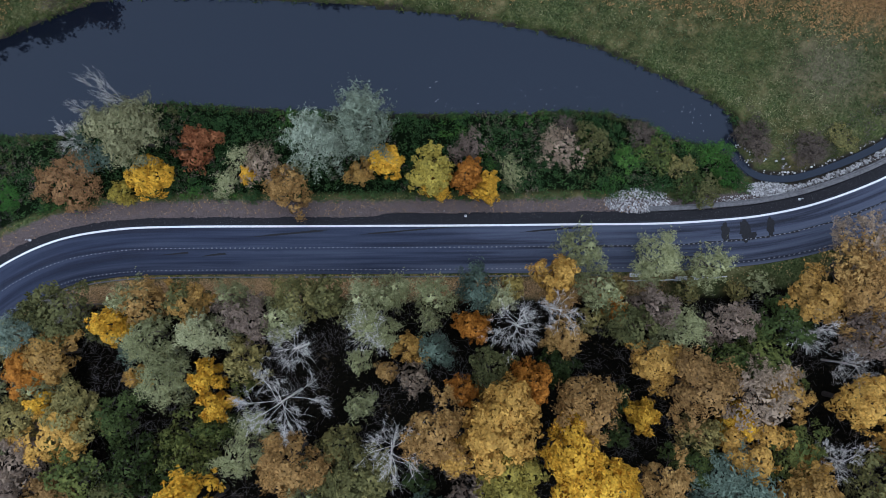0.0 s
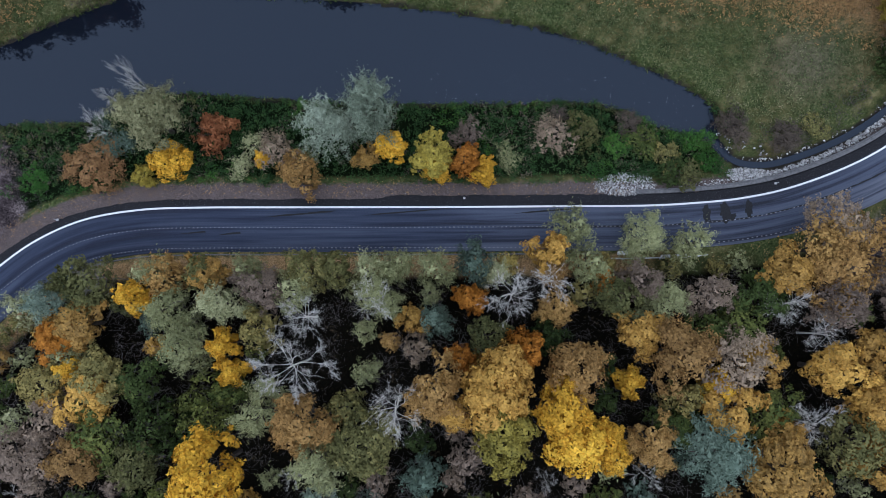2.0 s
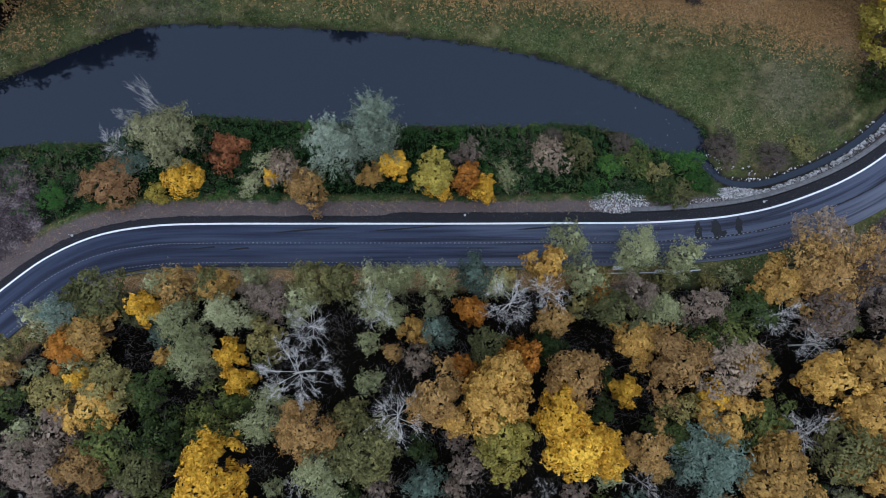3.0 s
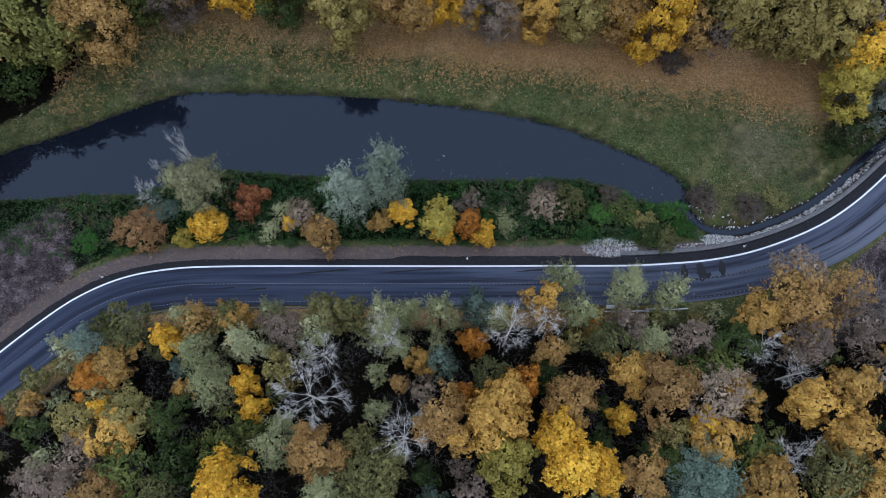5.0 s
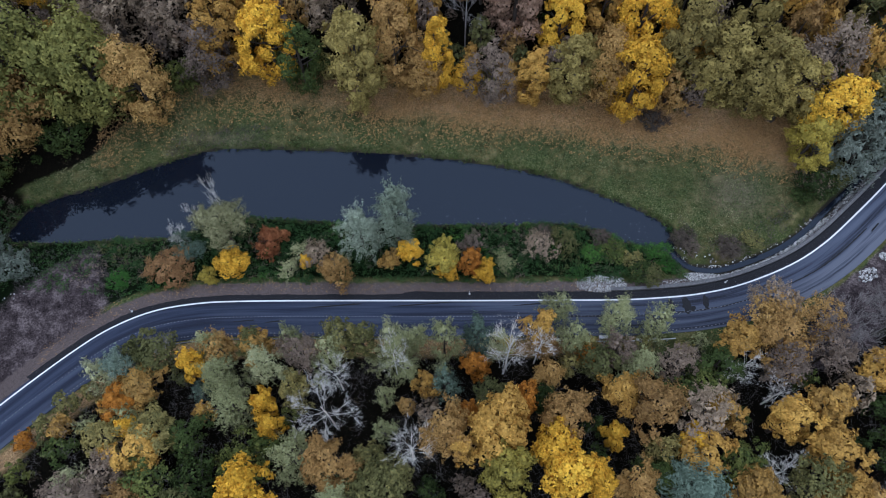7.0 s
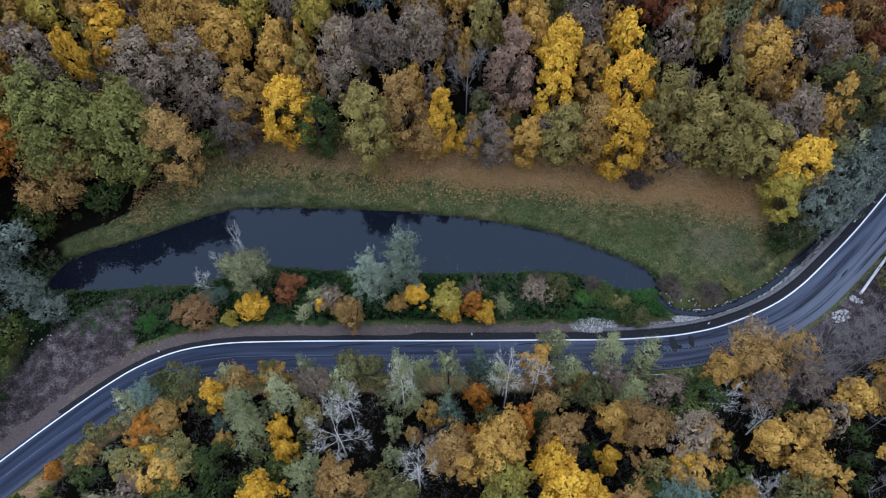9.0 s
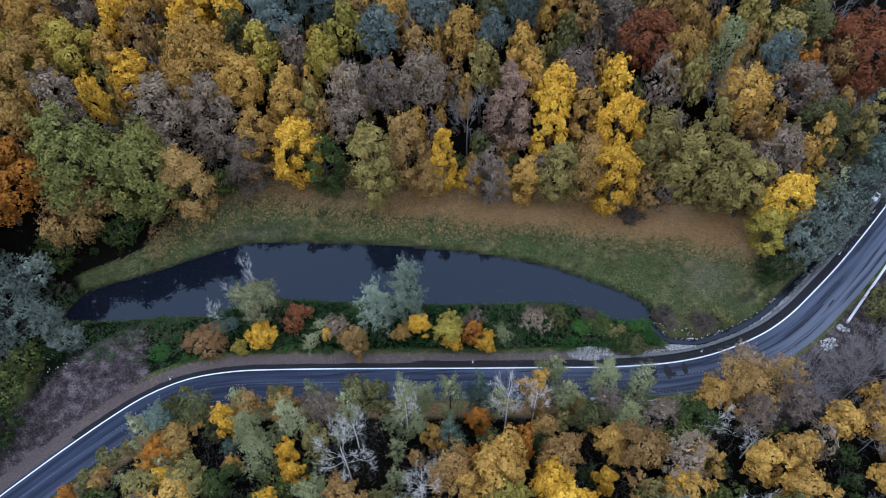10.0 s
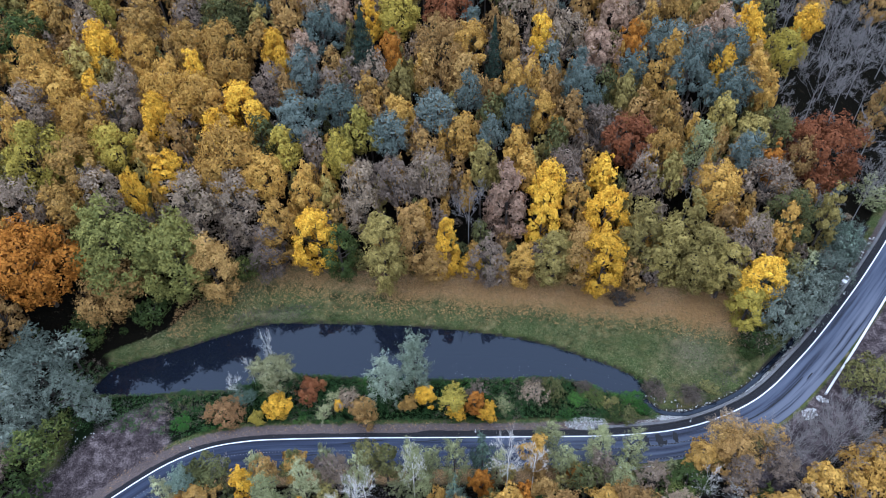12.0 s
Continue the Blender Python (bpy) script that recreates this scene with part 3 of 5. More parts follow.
def trunk_limbs(h, r, limbs=5):
    verts, faces = [], []
    girth = 0.016 * h + 0.03
    bend = rng.normal(0, 0.02 * h, 2)
    spine = [(bend[0] * u * u, bend[1] * u * u, -0.3 + u * 0.82 * h) for u in np.linspace(0, 1, 6)]
    tube(spine, girth * np.array((1.25, 1.0, 0.85, 0.65, 0.45, 0.2)), 8, verts, faces)
    for k in range(limbs):
        a, f = 2.4 * k + rng.uniform(-0.4, 0.4), rng.uniform(0.4, 0.68)
        at = (bend[0] * f * f, bend[1] * f * f, f * 0.8 * h)
        limb(at, (math.cos(a), math.sin(a), 0.8), 0.75 * r, girth * 0.45, 1, verts, faces, 2, 0.15, 0.12)
    return verts, faces


def bare_limbs(h, r, forks=4, depth=3, boughs=7):
    """A leafless crown of forking branches on a short bole."""
    verts, faces = [], []
    girth = 0.0058 * h + 0.02
    tube([(0, 0, -0.3), (0.1, 0, 0.25 * h), (0.15, 0.1, 0.45 * h), (0.05, 0.15, 0.7 * h)], girth * np.array((1.3, 1.0, 0.8, 0.5)), 8, verts, faces)
    for k in range(boughs):
        a, f = 2.4 * k + rng.uniform(-0.4, 0.4), rng.uniform(0.35, 0.7)
        limb((0.1, 0.08, f * h), (math.cos(a), math.sin(a), rng.uniform(0.3, 1.2)), 0.6 * r, girth * 0.32, depth, verts, faces, forks, 0.07, 0.05)
    return verts, faces


def loose(verts, faces):
    """The corners of quads as loose triangles."""
    v, f = np.asarray(verts, float), np.asarray(faces)
    return v[np.stack([f[:, 0], f[:, 1], f[:, 2], f[:, 0], f[:, 2], f[:, 3]], 1).ravel()]


def twigs(p, d, length, width):
    """Thin twigs that stand outwards from points."""
    w = unit(d + rng.normal(0, 0.45, d.shape) + (0, 0, 0.25))
    side = unit(np.cross(w, rng.normal(size=d.shape)))
    n = length * rng.uniform(0.5, 1.4, (len(p), 1))
    return np.stack([p - side * width, p + side * width, p + w * n], 1).reshape(-1, 3)


# kind: words for the label, leaf size, slimness, cover, boughs, crown depth as a share of the height, bark, fuzz, taper
KINDS = {
    "golden": ("golden-leaved autumn tree", 0.145, 0.80, 1.25, 20, 0.80, BARK, 0.12, 0.1),
    "yellow": ("bright yellow autumn tree", 0.145, 0.80, 1.25, 20, 0.84, BARK, 0.12, 0.2),
    "orange": ("orange-leaved autumn tree", 0.145, 0.80, 1.25, 20, 0.80, BARK, 0.12, 0.1),
    "rust": ("rust-brown autumn tree", 0.13, 0.5, 1.0, 18, 0.80, BARK, 0.26, 0.1),
    "olive": ("olive-green tree turning yellow", 0.145, 0.78, 1.0, 22, 0.84, BARK, 0.14, 0.1),
    "sage": ("pale grey-green willow", 0.16, 0.34, 0.75, 18, 0.84, BARK, 0.40, 0.2),
    "willow": ("olive-grey willow", 0.16, 0.40, 0.95, 18, 0.84, BARK, 0.36, 0.2),
    "poplar": ("broad grey-green leafy tree", 0.16, 0.78, 1.25, 24, 0.86, BARK, 0.14, 0.05),
    "green": ("dark green leafy tree", 0.15, 0.66, 0.8, 18, 0.9, BARK, 0.18, 0.0),
    "teal": ("blue-green willow tree", 0.16, 0.38, 0.9, 18, 0.86, BARK, 0.38, 0.1),
    "mauve": ("half-bare tree with dull brown leaves", 0.13, 0.5, 0.8, 20, 0.84, BARK, 0.26, 0.1),
    "brown": ("tan-brown autumn tree", 0.135, 0.62, 1.0, 20, 0.82, BARK, 0.24, 0.1),
    "pine": ("blue-green pine on a tall trunk", 0.17, 0.32, 1.15, 11, 0.52, BARK, 0.30, 0.3),
    "dusk": ("dark withered scrub", 0.13, 0.4, 1.0, 18, 0.84, BARK, 0.3, 0.1),
    "red": ("russet-red autumn tree", 0.145, 0.80, 1.2, 22, 0.84, BARK, 0.14, 0.1),
    "silver": ("silvery grey-green willow", 0.17, 0.30, 1.0, 20, 0.88, BARK, 0.55, 0.3),
    "khaki": ("khaki-green tree turning yellow", 0.145, 0.72, 1.2, 20, 0.84, BARK, 0.16, 0.1),
    "rosy": ("rosy-brown autumn tree", 0.14, 0.7, 1.15, 20, 0.84, BARK, 0.18, 0.1),
    "bronze": ("half-bare bronze-leaved tree", 0.14, 0.6, 0.55, 16, 0.84, BARK, 0.26, 0.1),
    "osier": ("dull grey-green willow", 0.16, 0.38, 0.9, 18, 0.88, BARK, 0.4, 0.1),
    "bright": ("fresh green bush", 0.13, 0.5, 1.1, 18, 0.9, BARK, 0.25, 0.0),
    "lime": ("yellow-green tree", 0.145, 0.80, 1.2, 22, 0.86, BARK, 0.14, 0.1),
}
NOMINAL = (2.4, 3.6, 5.4, 8.5)
TALL = {"tree": (3.5, 4.3, 3.9, 2.6), "full": (3.5, 4.3, 3.9, 2.6), "bush": (1.8, 1.8, 1.6, 1.5)}
FORMS = {}


def forms(kind, grade, shape="tree", far=False):
    """Two builds of trunk and crown for a kind at one of four sizes: corners of triangles, meshes and the height."""
    key = (kind, grade, shape, far)
    if key not in FORMS:
        r = NOMINAL[grade]
        made = []
        for k in range(2):
            h = TALL[shape][grade] * r
            if kind in ("bare", "ashen"):
                verts, faces = bare_limbs(h, r * 1.05, 3, 3 if far or grade == 0 else 4, 7 if far else 10)
                wood = loose(verts, faces)
                tips = wood[rng.integers(len(wood) // 3, len(wood), int(110 * r * r))]
                out = unit(tips - (0, 0, 0.4 * h))
                leaf = np.vstack([wood, twigs(tips, out, 0.7, 0.012)])
                made.append((None, leaf, None, None if far else tris_of("crown", leaf, GREY_BARK if kind == "ashen" else PALE_BARK), h))
                continue
            if kind == "spruce":
                h = 4.2 * r
                n = int(220 * r * r)
                u, a = rng.uniform(0.0, 1, n) ** 0.7, rng.uniform(0, 2 * math.pi, n)
                tier = 0.75 + 0.25 * np.cos(u * 60)
                rad = r * u * tier * rng.uniform(0.7, 1.05, n) * (1 + 0.15 * np.sin(a * 5 + u * 20))
                p = np.stack([rad * np.cos(a), rad * np.sin(a), h * (1 - 0.88 * u)], 1)
                d = unit(np.stack([np.cos(a), np.sin(a), 0.5 + 0 * a], 1) + rng.normal(0, 0.4, (n, 3)))
                leaf, bark, limbs = leaves(p, d, 0.26, 0.35), BARK, 0
            else:
                _, size, slim, cover, lobes, depth, bark, fuzz, point = KINDS[kind]
                high = min(depth * h, 1.9 * r + 2.0) if shape == "tree" else 0.94 * h
                lobes = int((lobes - 7, lobes - 4, lobes, lobes + 10)[grade] * (1.35 if shape == "full" else 0.9 if shape == "bush" else 1.0))
                size *= (0.95, 1.03, 1.32, 1.55)[grade] * (1.7 if far else 1.0)
                area = 4.2 * r * (r + 0.8 * high)
                count = int(cover * area / (2.1 * size * size * slim) * (0.46 if far else 0.56))
                big = 0.32 if far else (0.19, 0.21, 0.28, 0.34)[grade]
                p, d, bough, deep, facing = crown_points(r, high, h - high, lobes, count, fuzz, (0.5 if kind in ("sage", "teal", "silver") else 0.2) if shape == "full" else point,
                                                         int((0.4 if kind in ("green", "olive") else 0.85 if fuzz < 0.2 else 0.65 if kind in ("rust", "brown", "willow") else 0.08 if kind == "bronze" else 0.2 if kind == "sage" else 0.35) * area / (2.1 * big * big * 0.75)))
                face = unit(0.4 * d + 0.7 * bough + rng.normal(0, 0.5, d.shape))
                leaf = np.vstack([leaves(p, face, size, slim), leaves(deep, unit(facing + rng.normal(0, 0.2, deep.shape)), big, 0.75)])
                if kind in ("mauve", "sage", "silver", "osier", "teal", "willow", "brown", "rust"):
                    some = rng.choice(len(p), len(p) // (3 if kind == "mauve" else 7), replace=False)
                    leaf = np.vstack([leaf, twigs(p[some] - 0.25 * d[some], d[some], 0.6, 0.016)])
                limbs = 9 if kind in ("mauve", "bronze") else 5
            verts, faces = trunk_limbs(h, r, limbs)
            wood = loose(verts, faces)
            made.append((wood, leaf, None if far else tris_of("trunk", wood, bark), None if far else tris_of("crown", leaf, LEAVES[kind]), h))
        FORMS[key] = made
    return FORMS[key]


def shape_of(kind, x, y, r, h):
    if h / r < 2.3:
        return "bush"
    edge = y > 45 and float(land(x, y)[3][0]) < 11
    return "full" if edge or (kind in ("sage", "teal", "silver") and h / r > 2.8) else "tree"


PLANTED = []


def grade_of(r):
    return 0 if r < 2.9 else 1 if r < 4.4 else 2 if r < 6.8 else 3


def tree(kind, x, y, r, h, name="tree", label="", group=""):
    grade = grade_of(r)
    _, _, trunk, crown, h0 = forms(kind, grade, shape_of(kind, x, y, r, h))[int(rng.integers(2))]
    z = float(land(x, y)[0][0])
    root = new(name)
    root.empty_display_size = 0.5
    root.matrix_world = pose(x, y, z, 0, 0, float(rng.uniform(0, 360)))
    s = r / NOMINAL[grade]
    if trunk:
        child("trunk", trunk, root).scale = (s, s, h / h0)
    child("crown", crown, root).scale = (s, s, h / h0)
    words = {"bare": "leafless grey-white branching tree", "ashen": "leafless grey tree with fine twigs", "spruce": "dark conical spruce"}.get(kind) or KINDS[kind][0]
    size = "tall " if h > 18 else "small " if h < 8 else ""
    where = "on the wooded hillside" if y > 58 else "beside the road" if y > 18 else "in the roadside wood"
    tagged(root, label or f"{size}{words} {where}", "tree", group or ("hillside wood" if y > 58 else "roadside wood"))
    PLANTED.append((x, y, r))
    return root


def plant(kind, rows):
    for x, y, r, h in rows:
        tree(kind, x, y, r, h)


# trees on the slope south of the road: x, y, crown radius, height
plant("teal", [
    (-52.1, 14.9, 3.1, 13), (1.5, 21.6, 2.7, 15), (-3.4, 14.6, 2.3, 12), (-3.7, -4.7, 2.6, 11), (31.1, 0.3, 5.3, 15)])
plant("olive", [
    (-47.6, 18, 3.8, 11), (-25.6, 12.5, 2.8, 11), (-18.9, 20, 3, 14), (-16.2, 20.4, 2.7, 13), (20.1, 17.9, 3.1, 11), (3.6, 12.4, 3, 10), (-13.9, 3.1,
    2.4, 10), (-45.2, 5.2, 3.8, 10), (-52.8, 4.7, 3.2, 9), (-12.3, -1.1, 4.1, 11), (27.9, 5.8, 2.5, 11), (-11.3, -0.9, 4.4, 12), (47.6, 1.5, 4.1, 14),
    (-39.8, -4.9, 3.2, 9), (79.3, 42.5, 5.3, 8)])
plant("yellow", [
    (-42, 16.2, 2.6, 11), (-50.2, 6.3, 2, 8), (-29.8, 10.4, 2.1, 11), (-28.5, 7.1, 2.1, 10), (21.3, 7.7, 2.1, 10), (11.9, 4.6, 3.9, 18), (13.7, 1.3,
    3.9, 19), (32.5, 7.3, 2.2, 11), (-28.5, -3.8, 4.7, 20), (17.5, 0.7, 2.9, 17)])
plant("brown", [
    (-38.7, 19, 2.6, 10), (12.2, 16.3, 2.4, 10), (27.3, 11.2, 4.3, 14), (-2.8, 6.4, 3.8, 18), (14, 9.3, 3.9, 17), (-19, 1.8, 4, 15), (46.7, 22.8, 3.8, 14), (23.6, 0.9, 3.2, 12), (-47.3, -4.6, 3.4, 10)])
plant("golden", [
    (-32.4, 19.2, 2.9, 11), (-48.8, 12.3, 3.5, 10), (-6.2, 14.3, 2, 9), (11, 23.6, 2.7, 11), (22.8, 14, 3.2, 11), (3.3, 5.6, 4.7, 19), (5.2, 9.1, 3.8,
    18), (-47.2, 3.1, 3.9, 10), (40.7, 21.9, 3.4, 13), (36.9, 11.3, 3, 12), (33, 4.5, 3.6, 13), (46, 10.1, 3.8, 14), (41, 2.4, 2.3, 10), (39.2, -2.1,
    4.8, 14), (50.8, 5.6, 4.2, 14), (50.5, -0.4, 3.3, 14), (69.9, 20.4, 5.4, 12)])
plant("orange", [
    (-51.9, 10.1, 3.2, 9), (1.3, 17.3, 2.2, 11), (18.7, 20.1, 1.8, 8), (8, 11.3, 2.6, 17), (0.3, 9.9, 2, 12)])
plant("sage", [
    (-50.2, 8.2, 2.0, 9), (-37.6, 14.7, 3.4, 12), (-30.6, 15.8, 3.1, 15), (-34.3, 9.7, 3.6, 13), (-21, 18, 2.7, 15), (-10.5, 17.1, 2.9, 16), (-11.7,
    20.2, 2.6, 15), (-8, 21.6, 2, 11), (-3.6, 20.8, 2.5, 15), (14.1, 27.1, 2.6, 12), (16.2, 22.4, 2.7, 12), (23.3, 25.7, 3.2, 11), (29.4, 25.5, 2.7,
    11), (25.9, 18.2, 3.5, 13), (-24.3, 2.7, 3.4, 14), (-17.5, -3.5, 3.7, 14)])
plant("mauve", [
    (-24.9, 17.8, 3.1, 13), (22.7, 20.3, 2.8, 12), (31.5, 18.9, 2.9, 11), (-52.1, -1.2, 4.1, 9), (46.4, 18.3, 3.4, 14), (33.9, 10.7, 4.3, 13), (-54,
    -4.9, 4.3, 10), (54.3, 20.9, 3.2, 12), (47.7, 28.5, 3.7, 11)])
plant("bare", [
    (-19.3, 14.2, 3.3, 14), (-10.8, 16.6, 3.1, 20), (5.9, 17.9, 3.6, 22), (10.8, 19.8, 2.9, 19), (-19.9, 8.5, 4.6, 20), (-7.6, 4, 3.9, 19), (40.9, 18,
    3.4, 12), (45.8, 14.3, 3.5, 12), (44, 3.1, 3.7, 11)])
plant("green", [
    (11.4, 12.9, 2.4, 9), (-31.7, 2.5, 4.4, 10), (-37.6, -0.4, 4.5, 9), (-45.2, -1.5, 3.9, 9), (-28.8, 4.3, 2.2, 9), (35.6, 14.4, 3.7, 10), (32, 14.2,
    3, 9), (38.3, 19.1, 3.8, 10), (38.8, 4, 3.8, 9), (27.6, 2.4, 2.9, 9), (-83, 27.1, 3.9, 6)])
plant("lime", [
    (5.4, 1.2, 3.9, 17)])
plant("ashen", [
    (65.4, 25.1, 7.4, 14), (56.6, 23.6, 5.3, 12), (65, 26.1, 6.6, 13), (56.8, 25.2, 4.8, 12)])
# trees of the wood beyond the meadow
plant("orange", [
    (-95.1, 58, 9.7, 24), (39.1, 123.2, 3.7, 22), (-23.1, 121.3, 3.6, 22)])
plant("poplar", [
    (-80.3, 65.3, 10.2, 24), (-68.2, 66.4, 8.8, 23)])
plant("brown", [
    (-81.3, 59, 7.6, 14), (-14.7, 73.9, 5.4, 22), (-9.6, 72.3, 4.6, 13), (23.5, 71.1, 4.5, 20), (-10.0,
    124.2, 7.9, 23)])
plant("lime", [
    (59, 59.2, 4.5, 12), (-33.2, 90.8, 3.5, 22), (-85.6, 87.7, 5.6, 22), (-100.2, 81.2, 8.2, 24), (80.6,
    128.8, 4.8, 22), (-22.4, 133.4, 5.8, 22)])
plant("green", [
    (-86.2, 53, 5, 6), (-74, 58.3, 4.2, 6), (-55.5, 71.7, 3.9, 8), (-31.9, 72.7, 5, 17), (60, 52.8, 3.7, 6), (-115.6, 115.2, 6.5, 22)])
plant("golden", [
    (-46.6, 76.6, 5.4, 20), (10.7, 72.3, 4, 12), (-92.5, 69.6, 5.0, 22), (-91.8,
    80.6, 6.6, 23), (-59.4, 89.3, 8.7, 26), (-50.3, 85.9, 5.2, 22), (-39.9, 83.5, 4.1, 22), (41.5, 89.7, 4.4, 23), (54.2, 80.8, 5.2, 22), (-66.1,
    119.9, 7.6, 25), (-76.8, 106.8, 7.4, 24), (-68.6, 105.8, 5.8, 23), (-92.2, 91.0, 7.2, 24), (-20.4, 102.4, 4.5, 21), (9.2, 92.6, 3.4, 22), (15.5,
    102.4, 3.4, 22), (43.3, 110.5, 3.5, 22), (-85.7, 114.9, 4.5, 23), (-108.6, 106.8, 7.4, 23), (-102.0, 100.7, 6.0, 22), (-2.7, 122.7, 5.5, 23)])
plant("golden", [
    (12.8, 112.6, 3.5, 22), (8.8, 111.9, 3.5, 22), (44.0, 129.4, 3.2, 22), (-76.0, 121.0, 5.5, 23), (-88.5, 126.0, 6.4, 23)])
plant("yellow", [
    (-37.7, 74.8, 5.3, 21), (-6.9, 72.6, 3.6, 20), (-1, 72.9, 2.9, 8), (15, 78.4, 3.9, 20), (28.4, 68.6, 5.2, 22), (29.1, 77.5, 5, 24), (61.5, 62.9,
    5, 18), (-77.5, 76.4, 3.1, 23), (16.3, 83.2, 5.1, 22), (-58.4, 103.1, 6.2, 23), (-77.8, 97.9, 4.9, 22), (-52.5, 119.9, 4.4, 23), (-95.5, 115.4,
    5.3, 23), (16.4, 127.1, 3.7, 22), (70.8, 134.2, 4.8, 22)])
plant("mauve", [
    (-49, 72.4, 4.7, 17), (3.2, 70.4, 4.4, 16), (59.4, 69.7, 5.4, 20), (-84.5, 75.3, 5.7, 22), (-99.6, 69.8, 5.8, 22), (-65.8, 78.2, 6.7, 22), (-56,
    80.1, 6.2, 22), (-27.0, 82.8, 5.6, 22), (-19.2, 84.0, 5.3, 22), (-11.2, 85.4, 5.3, 22), (20.4, 87.9, 4.8, 21), (29.1, 98.0, 5.4, 22), (65.5, 83.4,
    5.4, 20), (-106.3, 94.4, 6.0, 22), (-88.6, 98.9, 5.9, 22), (-52.8, 111.6, 4.5, 22), (22.2, 127.0, 5.6, 22)])
plant("olive", [
    (69.4, 76.9, 5.3, 20), (71.1, 100.4, 5.2, 20), (-67.8, 131.8, 7.6, 23)])
plant("teal", [
    (86.8, 79.7, 4.6, 10)])
plant("ashen", [
    (-1.9, 80.3, 5, 22), (49.2, 83.3, 4.7, 21), (88.8, 121.1, 10.6, 20), (108.1, 139.6, 11, 20), (101.0, 145.3, 9.1, 20), (94.4, 91.8, 9.6, 17)])
plant("red", [
    (36.1, 93.1, 5.8, 23), (82.7, 97.3, 9, 23), (-9.0, 136.4, 6.1, 22)])
plant("sage", [
    (51.8, 93.4, 4.8, 21)])
plant("pine", [
    (61.4, 90.0, 4.3, 21), (-44.0, 100.7, 6.5, 23), (-34.4, 103.7, 5.7, 23), (-21.2, 95.6, 5.5, 23), (-10.6, 102.0, 5.7, 23), (-2.4, 107.1, 4.0, 24),
    (3.2, 95.7, 3.4, 23), (10.0, 101.9, 4.6, 24), (25.1, 107.4, 5.2, 24), (38.0, 112.6, 4.2, 23), (44.5, 122.0, 3.9, 23), (51.3, 111.4, 4.8, 23),
    (62.1, 108.2, 5.5, 23), (-44.4, 114.6, 4.8, 23), (-40.8, 127.4, 6.0, 23), (63.7, 122.9, 5.8, 23)])
plant("spruce", [
    (-30.4, 124.1, 6.8, 26), (3.8, 120.5, 4.2, 26)])

# further trees of both woods
plant("khaki", [
    (43.2, 70.4, 5.5, 20), (37.1, 73.3, 5.5, 22), (54.8, 66.4, 5, 18), (50.1, 68.5, 5.5, 20), (18.2, 71.8, 5.5, 17), (-21.4, 70.5, 6.1, 23)])
plant("brown", [
    (-59.9, 65.5, 6, 20)])
plant("rosy", [
    (7.1, 82.2, 5.5, 24), (30.4, 120.7, 5.5, 22), (35.7, 132.7, 4.5, 22)])
plant("bronze", [
    (51.5, 25, 3.4, 12), (54.5, 26.9, 3.2, 11), (47.4, 26.3, 3.5, 13), (44.4, 25.3, 3.4, 13), (46.6, 19.1, 3.1, 12)])
plant("green", [
    (-41, 5.2, 3.2, 8)])
plant("osier", [
    (-89, 37.7, 6.0, 15), (-92, 33.2, 5.2, 13), (-82.2, 33.9, 4.5, 11), (-76.6, 32.7, 3.4, 6), (-88.7, 28.5, 4.6, 9), (66.3, 57.3, 5.6, 12), (71.4,
    61.9, 5.8, 13), (79.6, 69.3, 4.9, 12), (86.8, 79.7, 4.6, 10)])


# ---------------------------------------------------------------- trees and bushes on the bank between road and pond
def bank_tree(kind, x, y, r, h, label, name="tree"):
    return tree(kind, x, y, r, h, name, label, "trees on the pond bank")


bank_tree("silver", -18.3, 39.2, 3.6, 14, "grey-green willow with silvery leaves on the pond bank")
bank_tree("silver", -12.4, 40.8, 3.8, 20, "tall slender grey-green willow leaning over the pond")
bank_tree("willow", -41.0, 39.2, 4.5, 12, "broad grey-green willow with dead branches on the pond bank")
bank_tree("bare", -42.2, 43.2, 1.7, 17, "dead white branches of a willow above the water")
bank_tree("bare", -47.0, 42.3, 1.3, 10, "dead white stem leaning over the water")
bank_tree("bare", -50.0, 39.2, 2.2, 5, "fallen bleached branch by the water", "bush")
bank_tree("teal", -47.8, 37.2, 2.4, 4, "blue-green bush at the shore", "bush")
bank_tree("yellow", -40.2, 34.9, 3.3, 6, "yellow-leaved small tree beside the shoulder")
bank_tree("lime", -44.0, 32.6, 1.6, 3, "yellow-green bush beside the shoulder", "bush")
bank_tree("rust", -51.0, 33.6, 4.0, 3.6, "wide rusty-brown bush beside the shoulder", "bush")
bank_tree("red", -34.2, 38.8, 2.8, 5.5, "rust-red round bush on the pond bank", "bush")
bank_tree("mauve", -25.2, 36.6, 2.7, 6, "pinkish-brown half-bare bush on the bank", "bush")
bank_tree("brown", -22.2, 34.0, 3.1, 6, "tan-brown bushy tree beside the shoulder")
bank_tree("yellow", -27.6, 35.4, 1.2, 4, "thin yellow-leaved bush on the bank", "bush")
bank_tree("yellow", -9.9, 37.5, 2.5, 6.5, "glowing golden-yellow small tree on the bank")
bank_tree("golden", -13.4, 36.2, 1.8, 5, "low golden bush on the bank", "bush")
bank_tree("lime", -4.4, 36.2, 3.0, 7, "bright yellow-green small tree beside the shoulder")
bank_tree("yellow", -3.4, 34.8, 2.2, 5, "yellow bush beside the shoulder", "bush")
bank_tree("orange", 0.1, 35.9, 2.2, 7, "fiery orange small tree on the bank")
